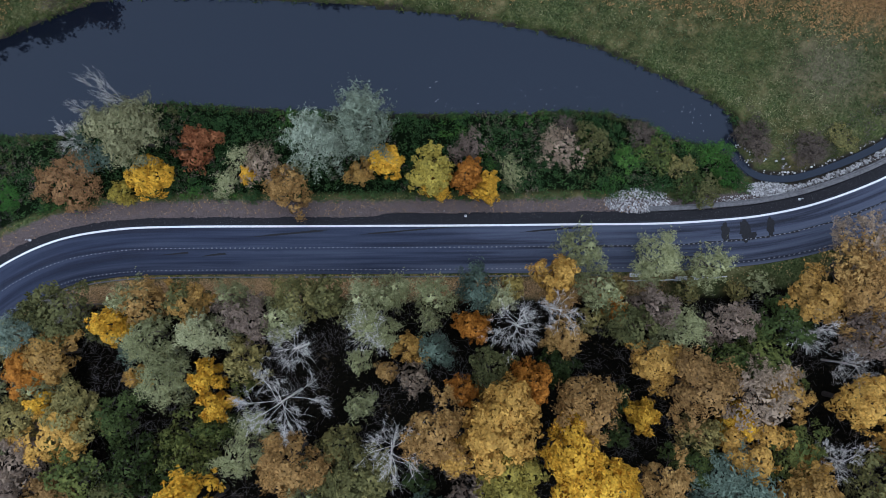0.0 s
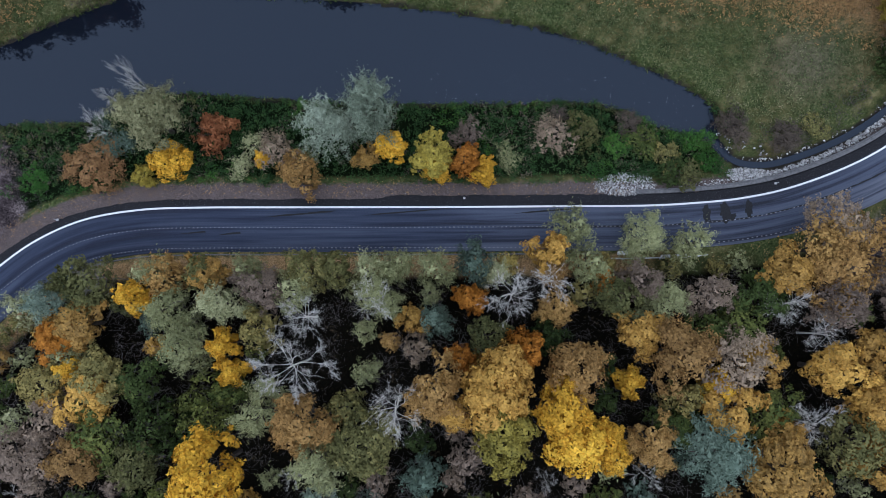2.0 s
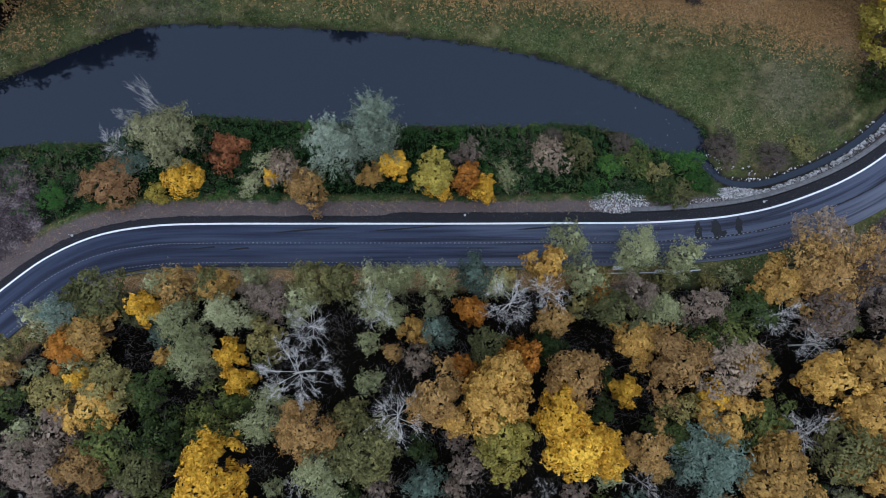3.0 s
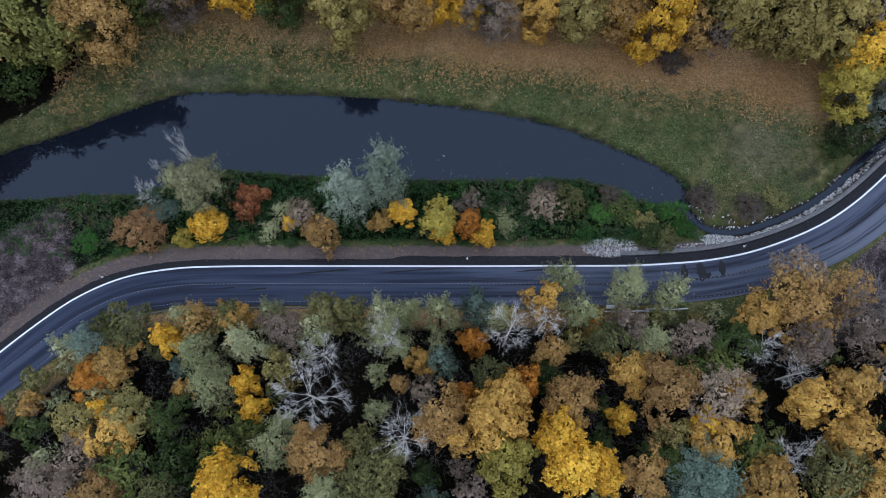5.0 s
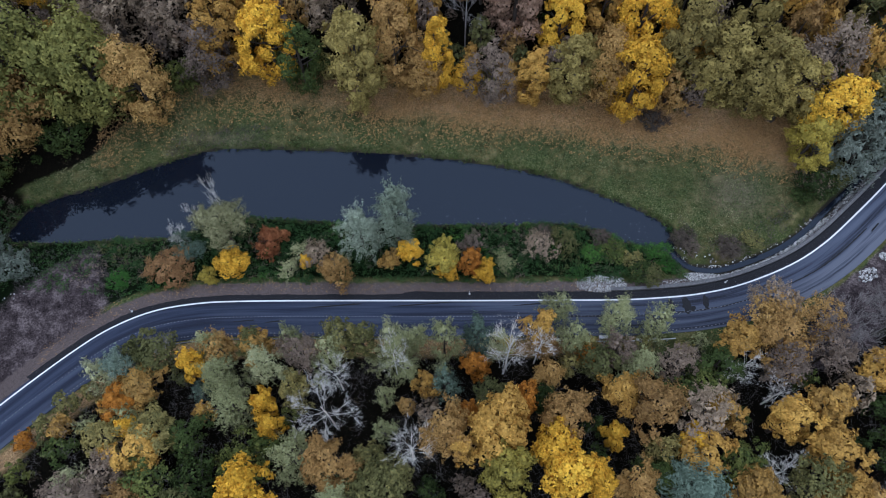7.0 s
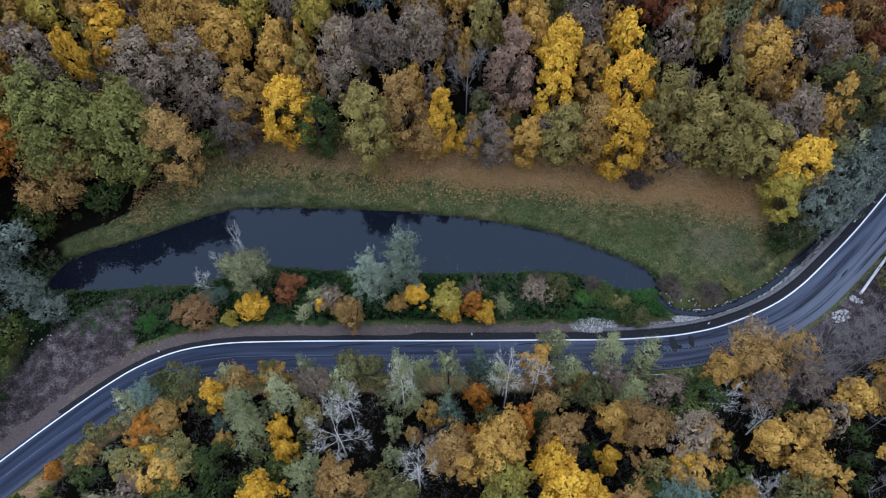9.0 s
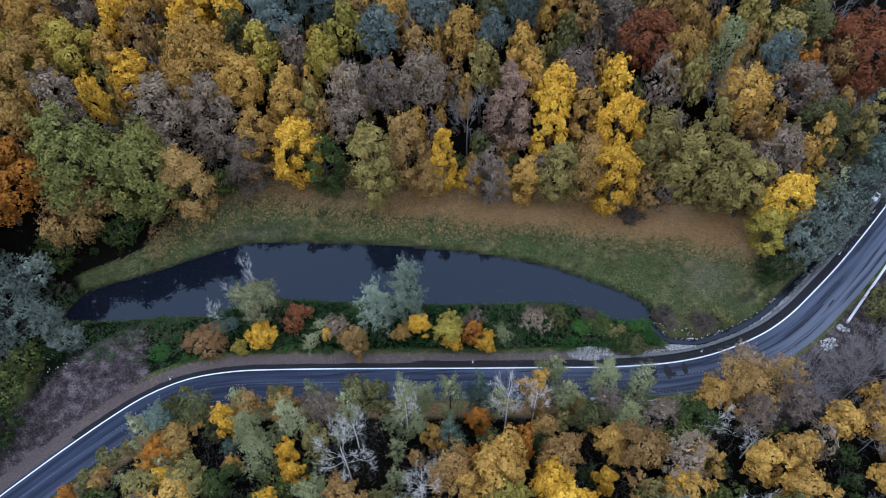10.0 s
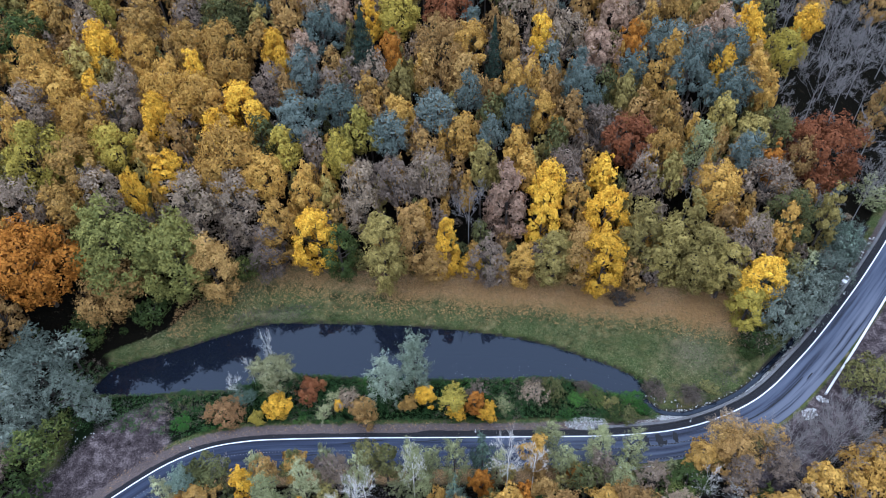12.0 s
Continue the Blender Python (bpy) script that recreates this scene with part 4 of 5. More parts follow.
bank_tree("yellow", 2.8, 34.5, 2.1, 4.6, "yellow bush beside the shoulder", "bush")
bank_tree("mauve", 0.4, 39.8, 2.4, 4, "grey half-bare bush on the bank", "bush")
bank_tree("sage", 5.8, 36.9, 1.9, 3, "grey-green bush on the bank", "bush")
bank_tree("mauve", 12.4, 40.3, 2.7, 4, "brown half-bare bush near the shore", "bush")
bank_tree("olive", 16.4, 41.2, 2.3, 4, "pale olive bush near the shore", "bush")
bank_tree("sage", -30.5, 34.1, 1.7, 3, "grey-green bush on the bank", "bush")
bank_tree("sage", -29.0, 37.4, 1.7, 3, "grey-green bush on the bank", "bush")
bank_tree("green", 28.8, 36.0, 2.4, 2.2, "dark green nettle mound beside the kerb wall", "bush")
bank_tree("olive", 28.3, 38.0, 2.1, 2.4, "withered olive bush on the bank", "bush")
bank_tree("bright", 32.6, 40.5, 1.9, 2.0, "fresh green bush near the stream mouth", "bush")
bank_tree("bright", 33.7, 37.2, 1.7, 1.8, "fresh green bush at the end of the bank", "bush")
bank_tree("olive", 31.1, 35.6, 2.0, 2.2, "olive-brown bush at the end of the bank", "bush")
bank_tree("bright", 21.0, 39.1, 1.9, 1.8, "fresh green nettle mound on the bank", "bush")
bank_tree("green", 24.6, 40.1, 2.4, 2.2, "dark green bush near the shore", "bush")
bank_tree("dusk", 12.9, 43.0, 1.8, 2.0, "dark twiggy bush on the shore", "bush")
bank_tree("dusk", 23.1, 42.6, 1.9, 1.8, "dark twiggy bush on the shore", "bush")
bank_tree("sage", -21.9, 36.0, 1.4, 2.5, "grey-green bush on the bank", "bush")
bank_tree("bright", -59.5, 32.0, 2.1, 1.3, "fresh green nettle mound beside the shoulder", "bush")
bank_tree("dusk", 36.9, 43.3, 2.0, 1.9, "dark twiggy scrub on the mud at the stream mouth", "bush")
bank_tree("dusk", 38.4, 41.4, 1.6, 1.4, "dark twiggy scrub beside the stream mouth", "bush")
bank_tree("dusk", 44.6, 41.4, 2.2, 1.4, "low brown scrub beside the stream", "bush")
bank_tree("olive", 48.4, 42.9, 1.9, 1.3, "low olive scrub beside the stream", "bush")
bank_tree("green", 58.6, 51.5, 2.2, 2.6, "dark green bush beside the stream", "bush")
bank_tree("dusk", 33.5, 66.6, 2.6, 2.4, "dark withered scrub at the edge of the wood", "bush")
bank_tree("dusk", 61.2, 57.5, 2.4, 3.5, "dark withered bush beside the stream", "bush")
bank_tree("mauve", 60.8, 54.2, 3.4, 4, "brown bush beside the stream", "bush")
bank_tree("olive", 63.5, 55.4, 2.6, 5, "olive bush beside the stream", "bush")


# slender trees along the forest side of the road
for kind, x, off, r, h in (("sage", -56, -9.2, 2.4, 11), ("olive", -51, -8.8, 2.3, 11), ("ashen", -46, -9.4, 2.2, 12), ("sage", -40, -9.0, 2.2, 12), ("olive", -33, -9.3, 2.4, 12),
                           ("sage", -27, -9.0, 2.1, 13), ("ashen", -20, -9.5, 2.2, 12), ("sage", -9, -9.0, 2.0, 12), ("sage", 4, -9.2, 2.1, 12), ("brown", 12, -9.4, 2.0, 10)):
    edge = aside(WHITE_LINE, off)
    k = int(np.argmin(abs(edge[:, 0] - x)))
    tree(kind, float(edge[k, 0]), float(edge[k, 1]), r, h)


def clumps(x, y, z, spread, tall, each, size, slim):
    """Low plants: a few upright leaves each."""
    n = len(x)
    a, rad = rng.uniform(0, 2 * math.pi, (n, each)), spread * np.sqrt(rng.uniform(0, 1, (n, each)))
    up = tall[:, None] * rng.uniform(0.2, 1.0, (n, each))
    p = np.stack([x[:, None] + rad * np.cos(a), y[:, None] + rad * np.sin(a), z[:, None] + up], -1).reshape(-1, 3)
    d = unit(np.stack([np.cos(a), np.sin(a), 0.9 + 0 * a], -1).reshape(-1, 3) + rng.normal(0, 0.45, (n * each, 3)))
    return leaves(p, d, size, slim)


def scatter(count, x0, x1, y0, y1, keep):
    x, y = rng.uniform(x0, x1, count), rng.uniform(y0, y1, count)
    z, off, pond, wood, stream = land(x, y)
    ok = keep(x, y, off, pond, wood, stream)
    return x[ok], y[ok], z[ok]


# green herbs that cover the bank
x, y, z = scatter(8000, -90, 37.5, 29, 47, lambda x, y, off, pond, wood, stream: (off > 3.5 + 0.6 * ripple(x, y, 2.0)) & (pond > 0.1) & (y < 46.5) & (stream > 1.2) & (ripple(x, y, 2.6, 4.0) > -0.45))
tall = 0.35 + 0.7 * rng.uniform(0, 1, len(x)) ** 2 + 0.5 * ripple(x, y, 2.2)
tagged(new("undergrowth", tris_of("undergrowth", clumps(x, y, z, 0.42, np.maximum(tall, 0.2), 7, 0.15, 0.42), LEAVES["herb"])),
       "dense dark green herbs and nettles covering the bank", "undergrowth", kind="stuff")
x, y, z = scatter(2600, -88, 37, 30, 47, lambda x, y, off, pond, wood, stream: (off > 3.4) & (pond > 0.2) & (ripple(x, y, 4.5, 1.0) > 0.15))
tagged(new("dry_undergrowth", tris_of("dry_undergrowth", clumps(x, y, z, 0.4, np.full(len(x), 0.8), 9, 0.14, 0.3), LEAVES["mauve"])),
       "withered olive stalks among the herbs", "undergrowth", kind="stuff")
# brighter herbs in patches
x, y, z = scatter(3500, -84, 37, 30, 47, lambda x, y, off, pond, wood, stream: (off > 3.6) & (pond > 0.3) & (stream > 1.3) & (ripple(x, y, 3.6, 7.0) + 0.35 * ramp(x, 2, 26) > 0.42))
tagged(new("bright_undergrowth", tris_of("bright_undergrowth", clumps(x, y, z, 0.4, 0.6 + 0.5 * rng.uniform(0, 1, len(x)), 7, 0.15, 0.5), LEAVES["bright"])),
       "patches of fresh green nettles on the bank", "undergrowth", kind="stuff")
# rushes along the shore
x, y, z = scatter(16000, -84, 36, 36, 62, lambda x, y, off, pond, wood, stream: (pond > -0.25) & (pond < 0.9))
tagged(new("shore_plants", tris_of("shore_plants", clumps(x, y, z, 0.3, np.full(len(x), 0.7), 5, 0.2, 0.25), LEAVES["green"])),
       "dark reeds along the waterline", "reeds", kind="stuff")


def tussocks(x, y, z, low, high, size, mat_name, name, label):
    """Small leafy domes, each a plant of its own height."""
    batch = []
    for cx, cy, cz in zip(x, y, z):
        r = rng.uniform(low, high) * (1 + 0.4 * float(ripple(cx, cy, 2.3, 9.0)))
        d = unit(rng.normal(size=(int(90 * r * r) + 12, 3)) + (0, 0, 0.7))
        p = d * r * rng.uniform(0.55, 1.15, (len(d), 1)) * (1, 1, 1.15) + (cx, cy, cz + 0.2 * r)
        batch.append(leaves(p, unit(d + rng.normal(0, 0.35, d.shape)), size, 0.5))
    tagged(new(name, tris_of(name, np.vstack(batch), LEAVES[mat_name])), label, "undergrowth", kind="stuff")


def on_bank(x, y, off, pond, wood, stream):
    return (off > 3.9 + 0.6 * ripple(x, y, 2.0)) & (pond > 0.15) & (y < 46.8) & (stream > 1.5) & (x < 36) & (x > -60 - 1.2 * (y - 34))


x, y, z = scatter(2400, -90, 37, 29, 47, lambda *a: on_bank(*a) & (ripple(a[0], a[1], 3.1, 4.0) > -0.35))
tussocks(x, y, z, 0.35, 0.95, 0.12, "herb", "herb_tussocks", "dark green nettle clumps on the bank")
x, y, z = scatter(1500, -84, 37, 29, 47, lambda *a: on_bank(*a) & (ripple(a[0], a[1], 3.6, 7.0) + 0.3 * ramp(a[0], 0, 26) > 0.38))
tussocks(x, y, z, 0.35, 0.85, 0.12, "bright", "fresh_tussocks", "fresh green herb clumps on the bank")
x, y, z = scatter(1300, -90, 37, 29, 47, lambda *a: on_bank(*a) & (ripple(a[0], a[1], 4.1, 2.5) + 0.75 * ramp(-a[0], 50, 60) + 0.25 * ramp(a[0], 22, 32) > 0.45))
tussocks(x, y, z, 0.35, 0.85, 0.11, "olive", "withered_tussocks", "withered olive-brown clumps on the bank")


def fill(count, x0, x1, y0, y1, fits, kinds, weights, radii, heights, batch, close=0.72):
    """Scatters trees where the wood has room between the ones already standing, into a batch that becomes one mesh."""
    px, py = rng.uniform(x0, x1, count), rng.uniform(y0, y1, count)
    ok = fits(px, py)
    px, py = px[ok], py[ok]
    pz = land(px, py)[0]
    taken = np.array(PLANTED)
    for x, y, z in zip(px, py, pz):
        r = rng.uniform(*radii)
        if (np.hypot(taken[:, 0] - x, taken[:, 1] - y) > close * (taken[:, 2] + r)).all():
            kind, grade, h, turn = str(rng.choice(kinds, p=weights)), grade_of(r), rng.uniform(*heights), rng.uniform(0, 6.28)
            wood, leaf, _, _, h0 = forms(kind, grade, shape_of(kind, x, y, r, h), True)[int(rng.integers(2))]
            s = r / NOMINAL[grade]
            spin = np.array([[math.cos(turn) * s, -math.sin(turn) * s, 0], [math.sin(turn) * s, math.cos(turn) * s, 0], [0, 0, h / h0]])
            tone = rng.uniform()
            for quads, mat in ((leaf, {"bare": PALE_BARK, "ashen": GREY_BARK}.get(kind) or LEAVES[kind]), (wood, BARK)):
                if quads is not None:
                    batch.append((quads @ spin.T + (x, y, z), mat, tone))
            taken = np.vstack([taken, (x, y, r)])
            PLANTED.append((x, y, r))


def joined(name, batch, label, category):
    """One mesh of all the plants of a batch, a material slot for each kind, a tone for each plant."""
    mats = list({m.name: m for _, m, _ in batch}.values())
    me = tris_of(name, np.vstack([q for q, _, _ in batch]), mats[0])
    for m in mats[1:]:
        me.materials.append(m)
    slots = np.concatenate([np.full(len(q) // 3, mats.index(m), np.int32) for q, m, _ in batch])
    me.polygons.foreach_set("material_index", slots)
    tones = np.concatenate([np.full(len(q), t, np.float32) for q, _, t in batch])
    me.attributes.new("tone", "FLOAT", "POINT").data.foreach_set("value", tones)
    return tagged(new(name, me), label, category, kind="stuff")


def in_north(x, y):
    _, off, _, wood, _ = land(x, y)
    return (wood > 3.5) & (off > 12)


def in_south(x, y):
    _, off, _, _, _ = land(x, y)
    return (off < -8.8) & ~((off > -18) & (x - 0.6 * y > 38))


def near_pines(x, y):
    return in_north(x, y) & (x > -60)


def in_grey_wood(x, y):
    """The leafless stand on the hill's eastern shoulder."""
    return in_north(x, y) & (x > 74 + 0.18 * (y - 100)) & (y > 84)


hill_batch, road_batch, west_batch = [], [], []
fill(420, 70, 150, 84, 178, in_grey_wood, ["ashen", "mauve", "pine"], [0.86, 0.08, 0.06], (4.5, 6.5), (14, 19), hill_batch, 0.66)
fill(1300, -60, 90, 100, 168, near_pines, ["pine", "golden", "mauve", "khaki", "brown", "rosy", "yellow"], [0.20, 0.22, 0.16, 0.14, 0.16, 0.08, 0.04], (3.0, 4.6), (20, 24), hill_batch, 0.78)
fill(4600, -165, 130, 44, 178, in_north, ["golden", "mauve", "olive", "khaki", "yellow", "brown", "lime", "orange", "bare"], [0.24, 0.15, 0.10, 0.16, 0.08, 0.17, 0.06, 0.03, 0.01],
     (3.2, 4.9), (18, 23), hill_batch, 0.72)
fill(2600, -120, 76, 62, 136, lambda x, y: in_north(x, y) & (land(x, y)[3] > 8), ["golden", "mauve", "khaki", "brown", "olive"], [0.25, 0.25, 0.2, 0.2, 0.1],
     (2.0, 2.8), (12, 17), hill_batch, 0.58)
fill(450, -58, 75, 44, 84, lambda x, y: (land(x, y)[3] > 0.0) & (land(x, y)[3] < 9) & (land(x, y)[1] > 12), ["olive", "green", "brown", "mauve", "golden", "lime"],
     [0.28, 0.18, 0.18, 0.2, 0.1, 0.06], (1.9, 3.2), (6, 12), hill_batch, 0.42)
fill(420, 50, 100, -12, 36, lambda x, y: (land(x, y)[1] < -15) & (x - 0.6 * y > 38), ["ashen", "mauve", "golden", "brown", "olive"], [0.3, 0.2, 0.2, 0.2, 0.1],
     (2.4, 4.0), (8, 13), road_batch, 0.72)
fill(520, -72, 46, 4, 27, lambda x, y: (land(x, y)[1] < -7.9) & (land(x, y)[1] > -14), ["sage", "olive", "khaki", "golden", "brown", "orange"], [0.24, 0.2, 0.2, 0.14, 0.14, 0.08],
     (1.2, 2.1), (3, 6), road_batch, 0.62)
fill(1700, -80, 85, -17, 24, in_south, ["mauve", "olive", "green", "sage", "bare", "golden", "brown", "teal"], [0.14, 0.22, 0.32, 0.08, 0.05, 0.07, 0.08, 0.04],
     (1.4, 2.5), (4, 8), road_batch, 0.80)
fill(300, -80, 85, -45, -17, in_south, ["mauve", "olive", "golden", "brown"], [0.3, 0.3, 0.2, 0.2], (3.2, 4.3), (12, 18), road_batch, 0.8)
fill(900, -125, -82, -50, 50, lambda x, y: (land(x, y)[1] > 8) & (land(x, y)[2] > 5), ["sage", "osier", "green", "mauve"], [0.05, 0.4, 0.45, 0.1], (2.8, 4.6), (8, 13), west_batch, 0.62)


fill(420, 60, 104, 54, 104, lambda x, y: (land(x, y)[1] > 5.5) & (land(x, y)[4] > 1.8) & (land(x, y)[3] > -7), ["osier", "sage", "dusk", "green"], [0.5, 0.15, 0.15, 0.2],
     (1.8, 3.4), (5, 10), hill_batch, 0.6)


def thicket(count, x0, x1, y0, y1, fits, batch, mats):
    """Low leafy bushes under the trees."""
    px, py = rng.uniform(x0, x1, count), rng.uniform(y0, y1, count)
    ok = fits(px, py)
    px, py = px[ok], py[ok]
    for x, y, z in zip(px, py, land(px, py)[0]):
        r = rng.uniform(0.7, 1.5)
        d = unit(rng.normal(size=(int(120 * r * r) + 30, 3)) + (0, 0, 0.5))
        p = d * r * rng.uniform(0.7, 1.1, (len(d), 1)) * (1, 1, 0.9) + (x, y, z + 0.35 * r)
        batch.append((leaves(p, unit(d + rng.normal(0, 0.4, d.shape)), 0.15, 0.65), mats[int(rng.integers(len(mats)))], rng.uniform()))


thicket(260, -100, 95, 44, 100, lambda x, y: (land(x, y)[3] > 0.3) & (land(x, y)[3] < 14) & (land(x, y)[1] > 9), hill_batch, [LEAVES["green"], LEAVES["olive"], LEAVES["mauve"]])
joined("hillside_wood", hill_batch, "dense mixed autumn wood filling the hillside", "trees")
joined("roadside_wood", road_batch, "dense half-bare thicket between the roadside trees", "trees")
joined("willow_thicket", west_batch, "grey-green willow thicket west of the pond", "trees")

# grass of the meadow
def meadow(x, y, off, pond, wood, stream):
    return (wood < 1) & (pond > 0.6) & (off > 7) & (stream > 1.3) & ((y > 47) | (x > 37)) & (y > 36) & (x > -80) & (wood < 1 - 4 * ramp(-x, 58, 70))


def grass_material():
    def build(n, l, b):
        geo = n.new("ShaderNodeNewGeometry")
        patch = noise_at(n, l, 0.12, 4.0)
        t = math_of(n, l, "ADD", math_of(n, l, "MULTIPLY", geo.outputs["Random Per Island"], 0.6), math_of(n, l, "SUBTRACT", math_of(n, l, "MULTIPLY", patch, 1.4), 0.5))
        l.new(ramp_of(n, l, t, ((0.0, (0.025, 0.04, 0.013)), (0.4, (0.07, 0.10, 0.034)), (0.75, (0.18, 0.185, 0.08)), (1.0, (0.34, 0.30, 0.17)))), b.inputs["Base Color"])
    return material("meadow_grass", build, 0.8, 0.2)


GRASS = grass_material()
x, y, z = scatter(60000, -96, 72, 36, 78, lambda x, y, off, pond, wood, stream: meadow(x, y, off, pond, wood, stream) & (rng.uniform(0, 1, len(x)) > 0.85 * ramp(wood, -11, -5) * ramp(x, -56, -46)))
tagged(new("grass", tris_of("grass", clumps(x, y, z, 0.3, np.full(len(x), 0.28), 4, 0.15, 0.3), GRASS)), "rough faded meadow grass", "grass", kind="stuff")

# fallen leaves under the edge of the wood and along the road
LITTER = leaf_material("fallen_leaves", (0.13, 0.075, 0.03), (0.40, 0.245, 0.10), (0.70, 0.48, 0.23), 0.1, 2.0)
x, y, z = scatter(96000, -70, 68, 54, 77, lambda x, y, off, pond, wood, stream: (wood > -13) & (wood < 2.5) & (pond > 1.5) & (off > 9)
                  & (rng.uniform(0, 1, len(x)) < ramp(wood, -13, -3) * (0.4 + 0.6 * ramp(x, -30, 15)) * (0.5 + 0.5 * ripple(x, y, 5.0))))
p = np.repeat(np.stack([x, y, z + 0.08], 1), 4, 0) + np.stack([rng.normal(0, 0.16, 4 * len(x)), rng.normal(0, 0.16, 4 * len(x)), rng.uniform(0, 0.25, 4 * len(x))], 1)
tagged(new("fallen_leaves", tris_of("fallen_leaves", leaves(p, unit(rng.normal(0, 0.5, p.shape) + (0, 0, 0.8)), 0.13, 0.5), LITTER)),
       "scattered orange-brown fallen leaves on the meadow", "leaf litter", kind="stuff")
x, y, z = scatter(50000, -70, 60, 10, 36, lambda x, y, off, pond, wood, stream: (((off < -6.4) & (off > -9) & (rng.uniform(0, 1, len(x)) > 0.9 * ramp(x, 18, 30))) | ((off > 1.6) & (off < 4) & (x < 24) & (rng.uniform(0, 1, len(x)) < 0.2))) & (rng.uniform(0, 1, len(x)) < 0.75))
p = np.repeat(np.stack([x, y, z + 0.05], 1), 3, 0) + np.stack([rng.normal(0, 0.25, 3 * len(x)), rng.normal(0, 0.25, 3 * len(x)), rng.uniform(0, 0.05, 3 * len(x))], 1)
tagged(new("verge_leaves", tris_of("verge_leaves", leaves(p, unit(rng.normal(0, 0.3, p.shape) + (0, 0, 1)), 0.065, 0.7), LITTER)),
       "brown fallen leaves on the road verges", "leaf litter", kind="stuff")

# dead brush on the spoil heap, at the junction and on the stream's banks
DEAD = plain("dead_stalks", (0.04, 0.03, 0.033), (0.17, 0.135, 0.135), 0.7, 0.9)


def brush(name, label, count, box, keep, length):
    x, y, z = scatter(count, *box, keep)
    p = np.repeat(np.stack([x, y, z], 1), 6, 0) + rng.normal(0, 0.25, (6 * len(x), 3)) * (1, 1, 0.2)
    d = unit(rng.normal(0, 0.6, p.shape) + (0, 0, 0.8))
    tagged(new(name, tris_of(name, twigs(p, d, length, 0.03), DEAD)), label, "dead brush", kind="stuff")


def wood_twigs(count, x0, x1, y0, y1):
    """Leafless saplings and trailing twigs in the gaps of the roadside wood."""
    x, y, z = scatter(count, x0, x1, y0, y1, lambda x, y, off, pond, wood, stream: (off < -9.5) & (ripple(x, y, 4.0, 3.0) > -0.5))
    p = np.repeat(np.stack([x, y, z + rng.uniform(1.5, 6.5, len(x))], 1), 9, 0) + rng.normal(0, 0.5, (9 * len(x), 3))
    d = unit(rng.normal(0, 0.8, p.shape) + (0, 0, 0.45))
    tagged(new("twigs", tris_of("twigs", twigs(p, d, 1.5, 0.02), TWIG_BARK)), "tangle of leafless grey twigs between the roadside trees", "twigs", kind="stuff")


wood_twigs(3000, -75, 75, -14, 22)
brush("dead_brush", "dry greyish-brown stalks on the spoil heap", 1500, (-92, -58, 12, 37),
      lambda x, y, off, pond, wood, stream: (off > 2.2) & (pond > 1) & (ripple(x, y, 3.0) > -0.35), 0.7)
brush("dead_brush", "dry grey scrub around the junction", 2600, (50, 86, 16, 56),
      lambda x, y, off, pond, wood, stream: (off < -8.5) & (off > -26) & (ripple(x, y, 3.5, 1.0) > -0.1), 0.7)
brush("dead_brush", "withered brown scrub on the stream bank", 1700, (37, 62, 38, 56),
      lambda x, y, off, pond, wood, stream: (stream > 0.75) & (stream < 5.5) & (off > 3.9) & (ripple(x, y, 2.6, 2.0) > -0.2), 0.55)
brush("dead_brush", "pale withered tussocks on the meadow", 900, (-58, -36, 57, 64),
      lambda x, y, off, pond, wood, stream: (pond > 0.5) & (pond < 4.5) & (ripple(x, y, 2.2, 2.0) > -0.2), 0.5)

# ---------------------------------------------------------------- kerb wall, barriers, posts
kerb_line = aside(stretch(WHITE_LINE, 23.5, 108), 1.62)
kerb = ribbon("kerb_wall", kerb_line, (0.70, 0.68, 0.50, 0.45, 0.02, 0.0), (-0.7, 0.05, 0.1, 0.2, 0.22, -0.25), CONCRETE)
tagged(new("kerb_wall", kerb), "long grey concrete kerb wall above the stream", "kerb", kind="structure")
gutter = ribbon("gutter", aside(stretch(WHITE_LINE, -58, 20), -6.55), (0.09, 0.08, -0.08, -0.09), (-0.2, 0.0, 0.01, -0.2), CONCRETE)
tagged(new("gutter", gutter), "narrow pale concrete edging beside the road", "kerb", kind="structure")


def box_mesh(name, sx, sy, sz, mat, bevel=0.02):
    bm = bmesh.new()
    bmesh.ops.create_cube(bm, size=1)
    bmesh.ops.scale(bm, vec=(sx, sy, sz), verts=bm.verts)
    bmesh.ops.translate(bm, vec=(0, 0, sz / 2), verts=bm.verts)
    bmesh.ops.bevel(bm, geom=bm.edges[:], offset=bevel, segments=2, affect="EDGES")
    me = bpy.data.meshes.new(name)
    bm.to_mesh(me)
    bm.free()
    me.materials.append(mat)
    return me


# pale parapet along the outer edge beyond the junction
parapet_line = smooth_line([(71.2, 41.0, 1.6), (74.9, 45.3, 2.0), (80.2, 51.4, 2.6), (86.6, 59.0, 3.3), (93.4, 67.2, 4.1), (104, 80.5, 5.3)], 0.5)
parapet = tagged(new("parapet"), "long pale concrete parapet beside the road", "barrier")
child("wall", ribbon("wall", parapet_line, (0.22, 0.22, 0.2, -0.2, -0.22, -0.22), (-0.5, 0.5, 0.55, 0.55, 0.5, -0.5), PALE_CONCRETE), parapet)
ends = quads_of("end", [(71.2 + 0.17, 41.0 - 0.14, 1.1), (71.2 - 0.17, 41.0 + 0.14, 1.1), (71.2 - 0.17, 41.0 + 0.14, 2.14), (71.2 + 0.17, 41.0 - 0.14, 2.14)], PALE_CONCRETE)
child("end_face", ends, parapet)

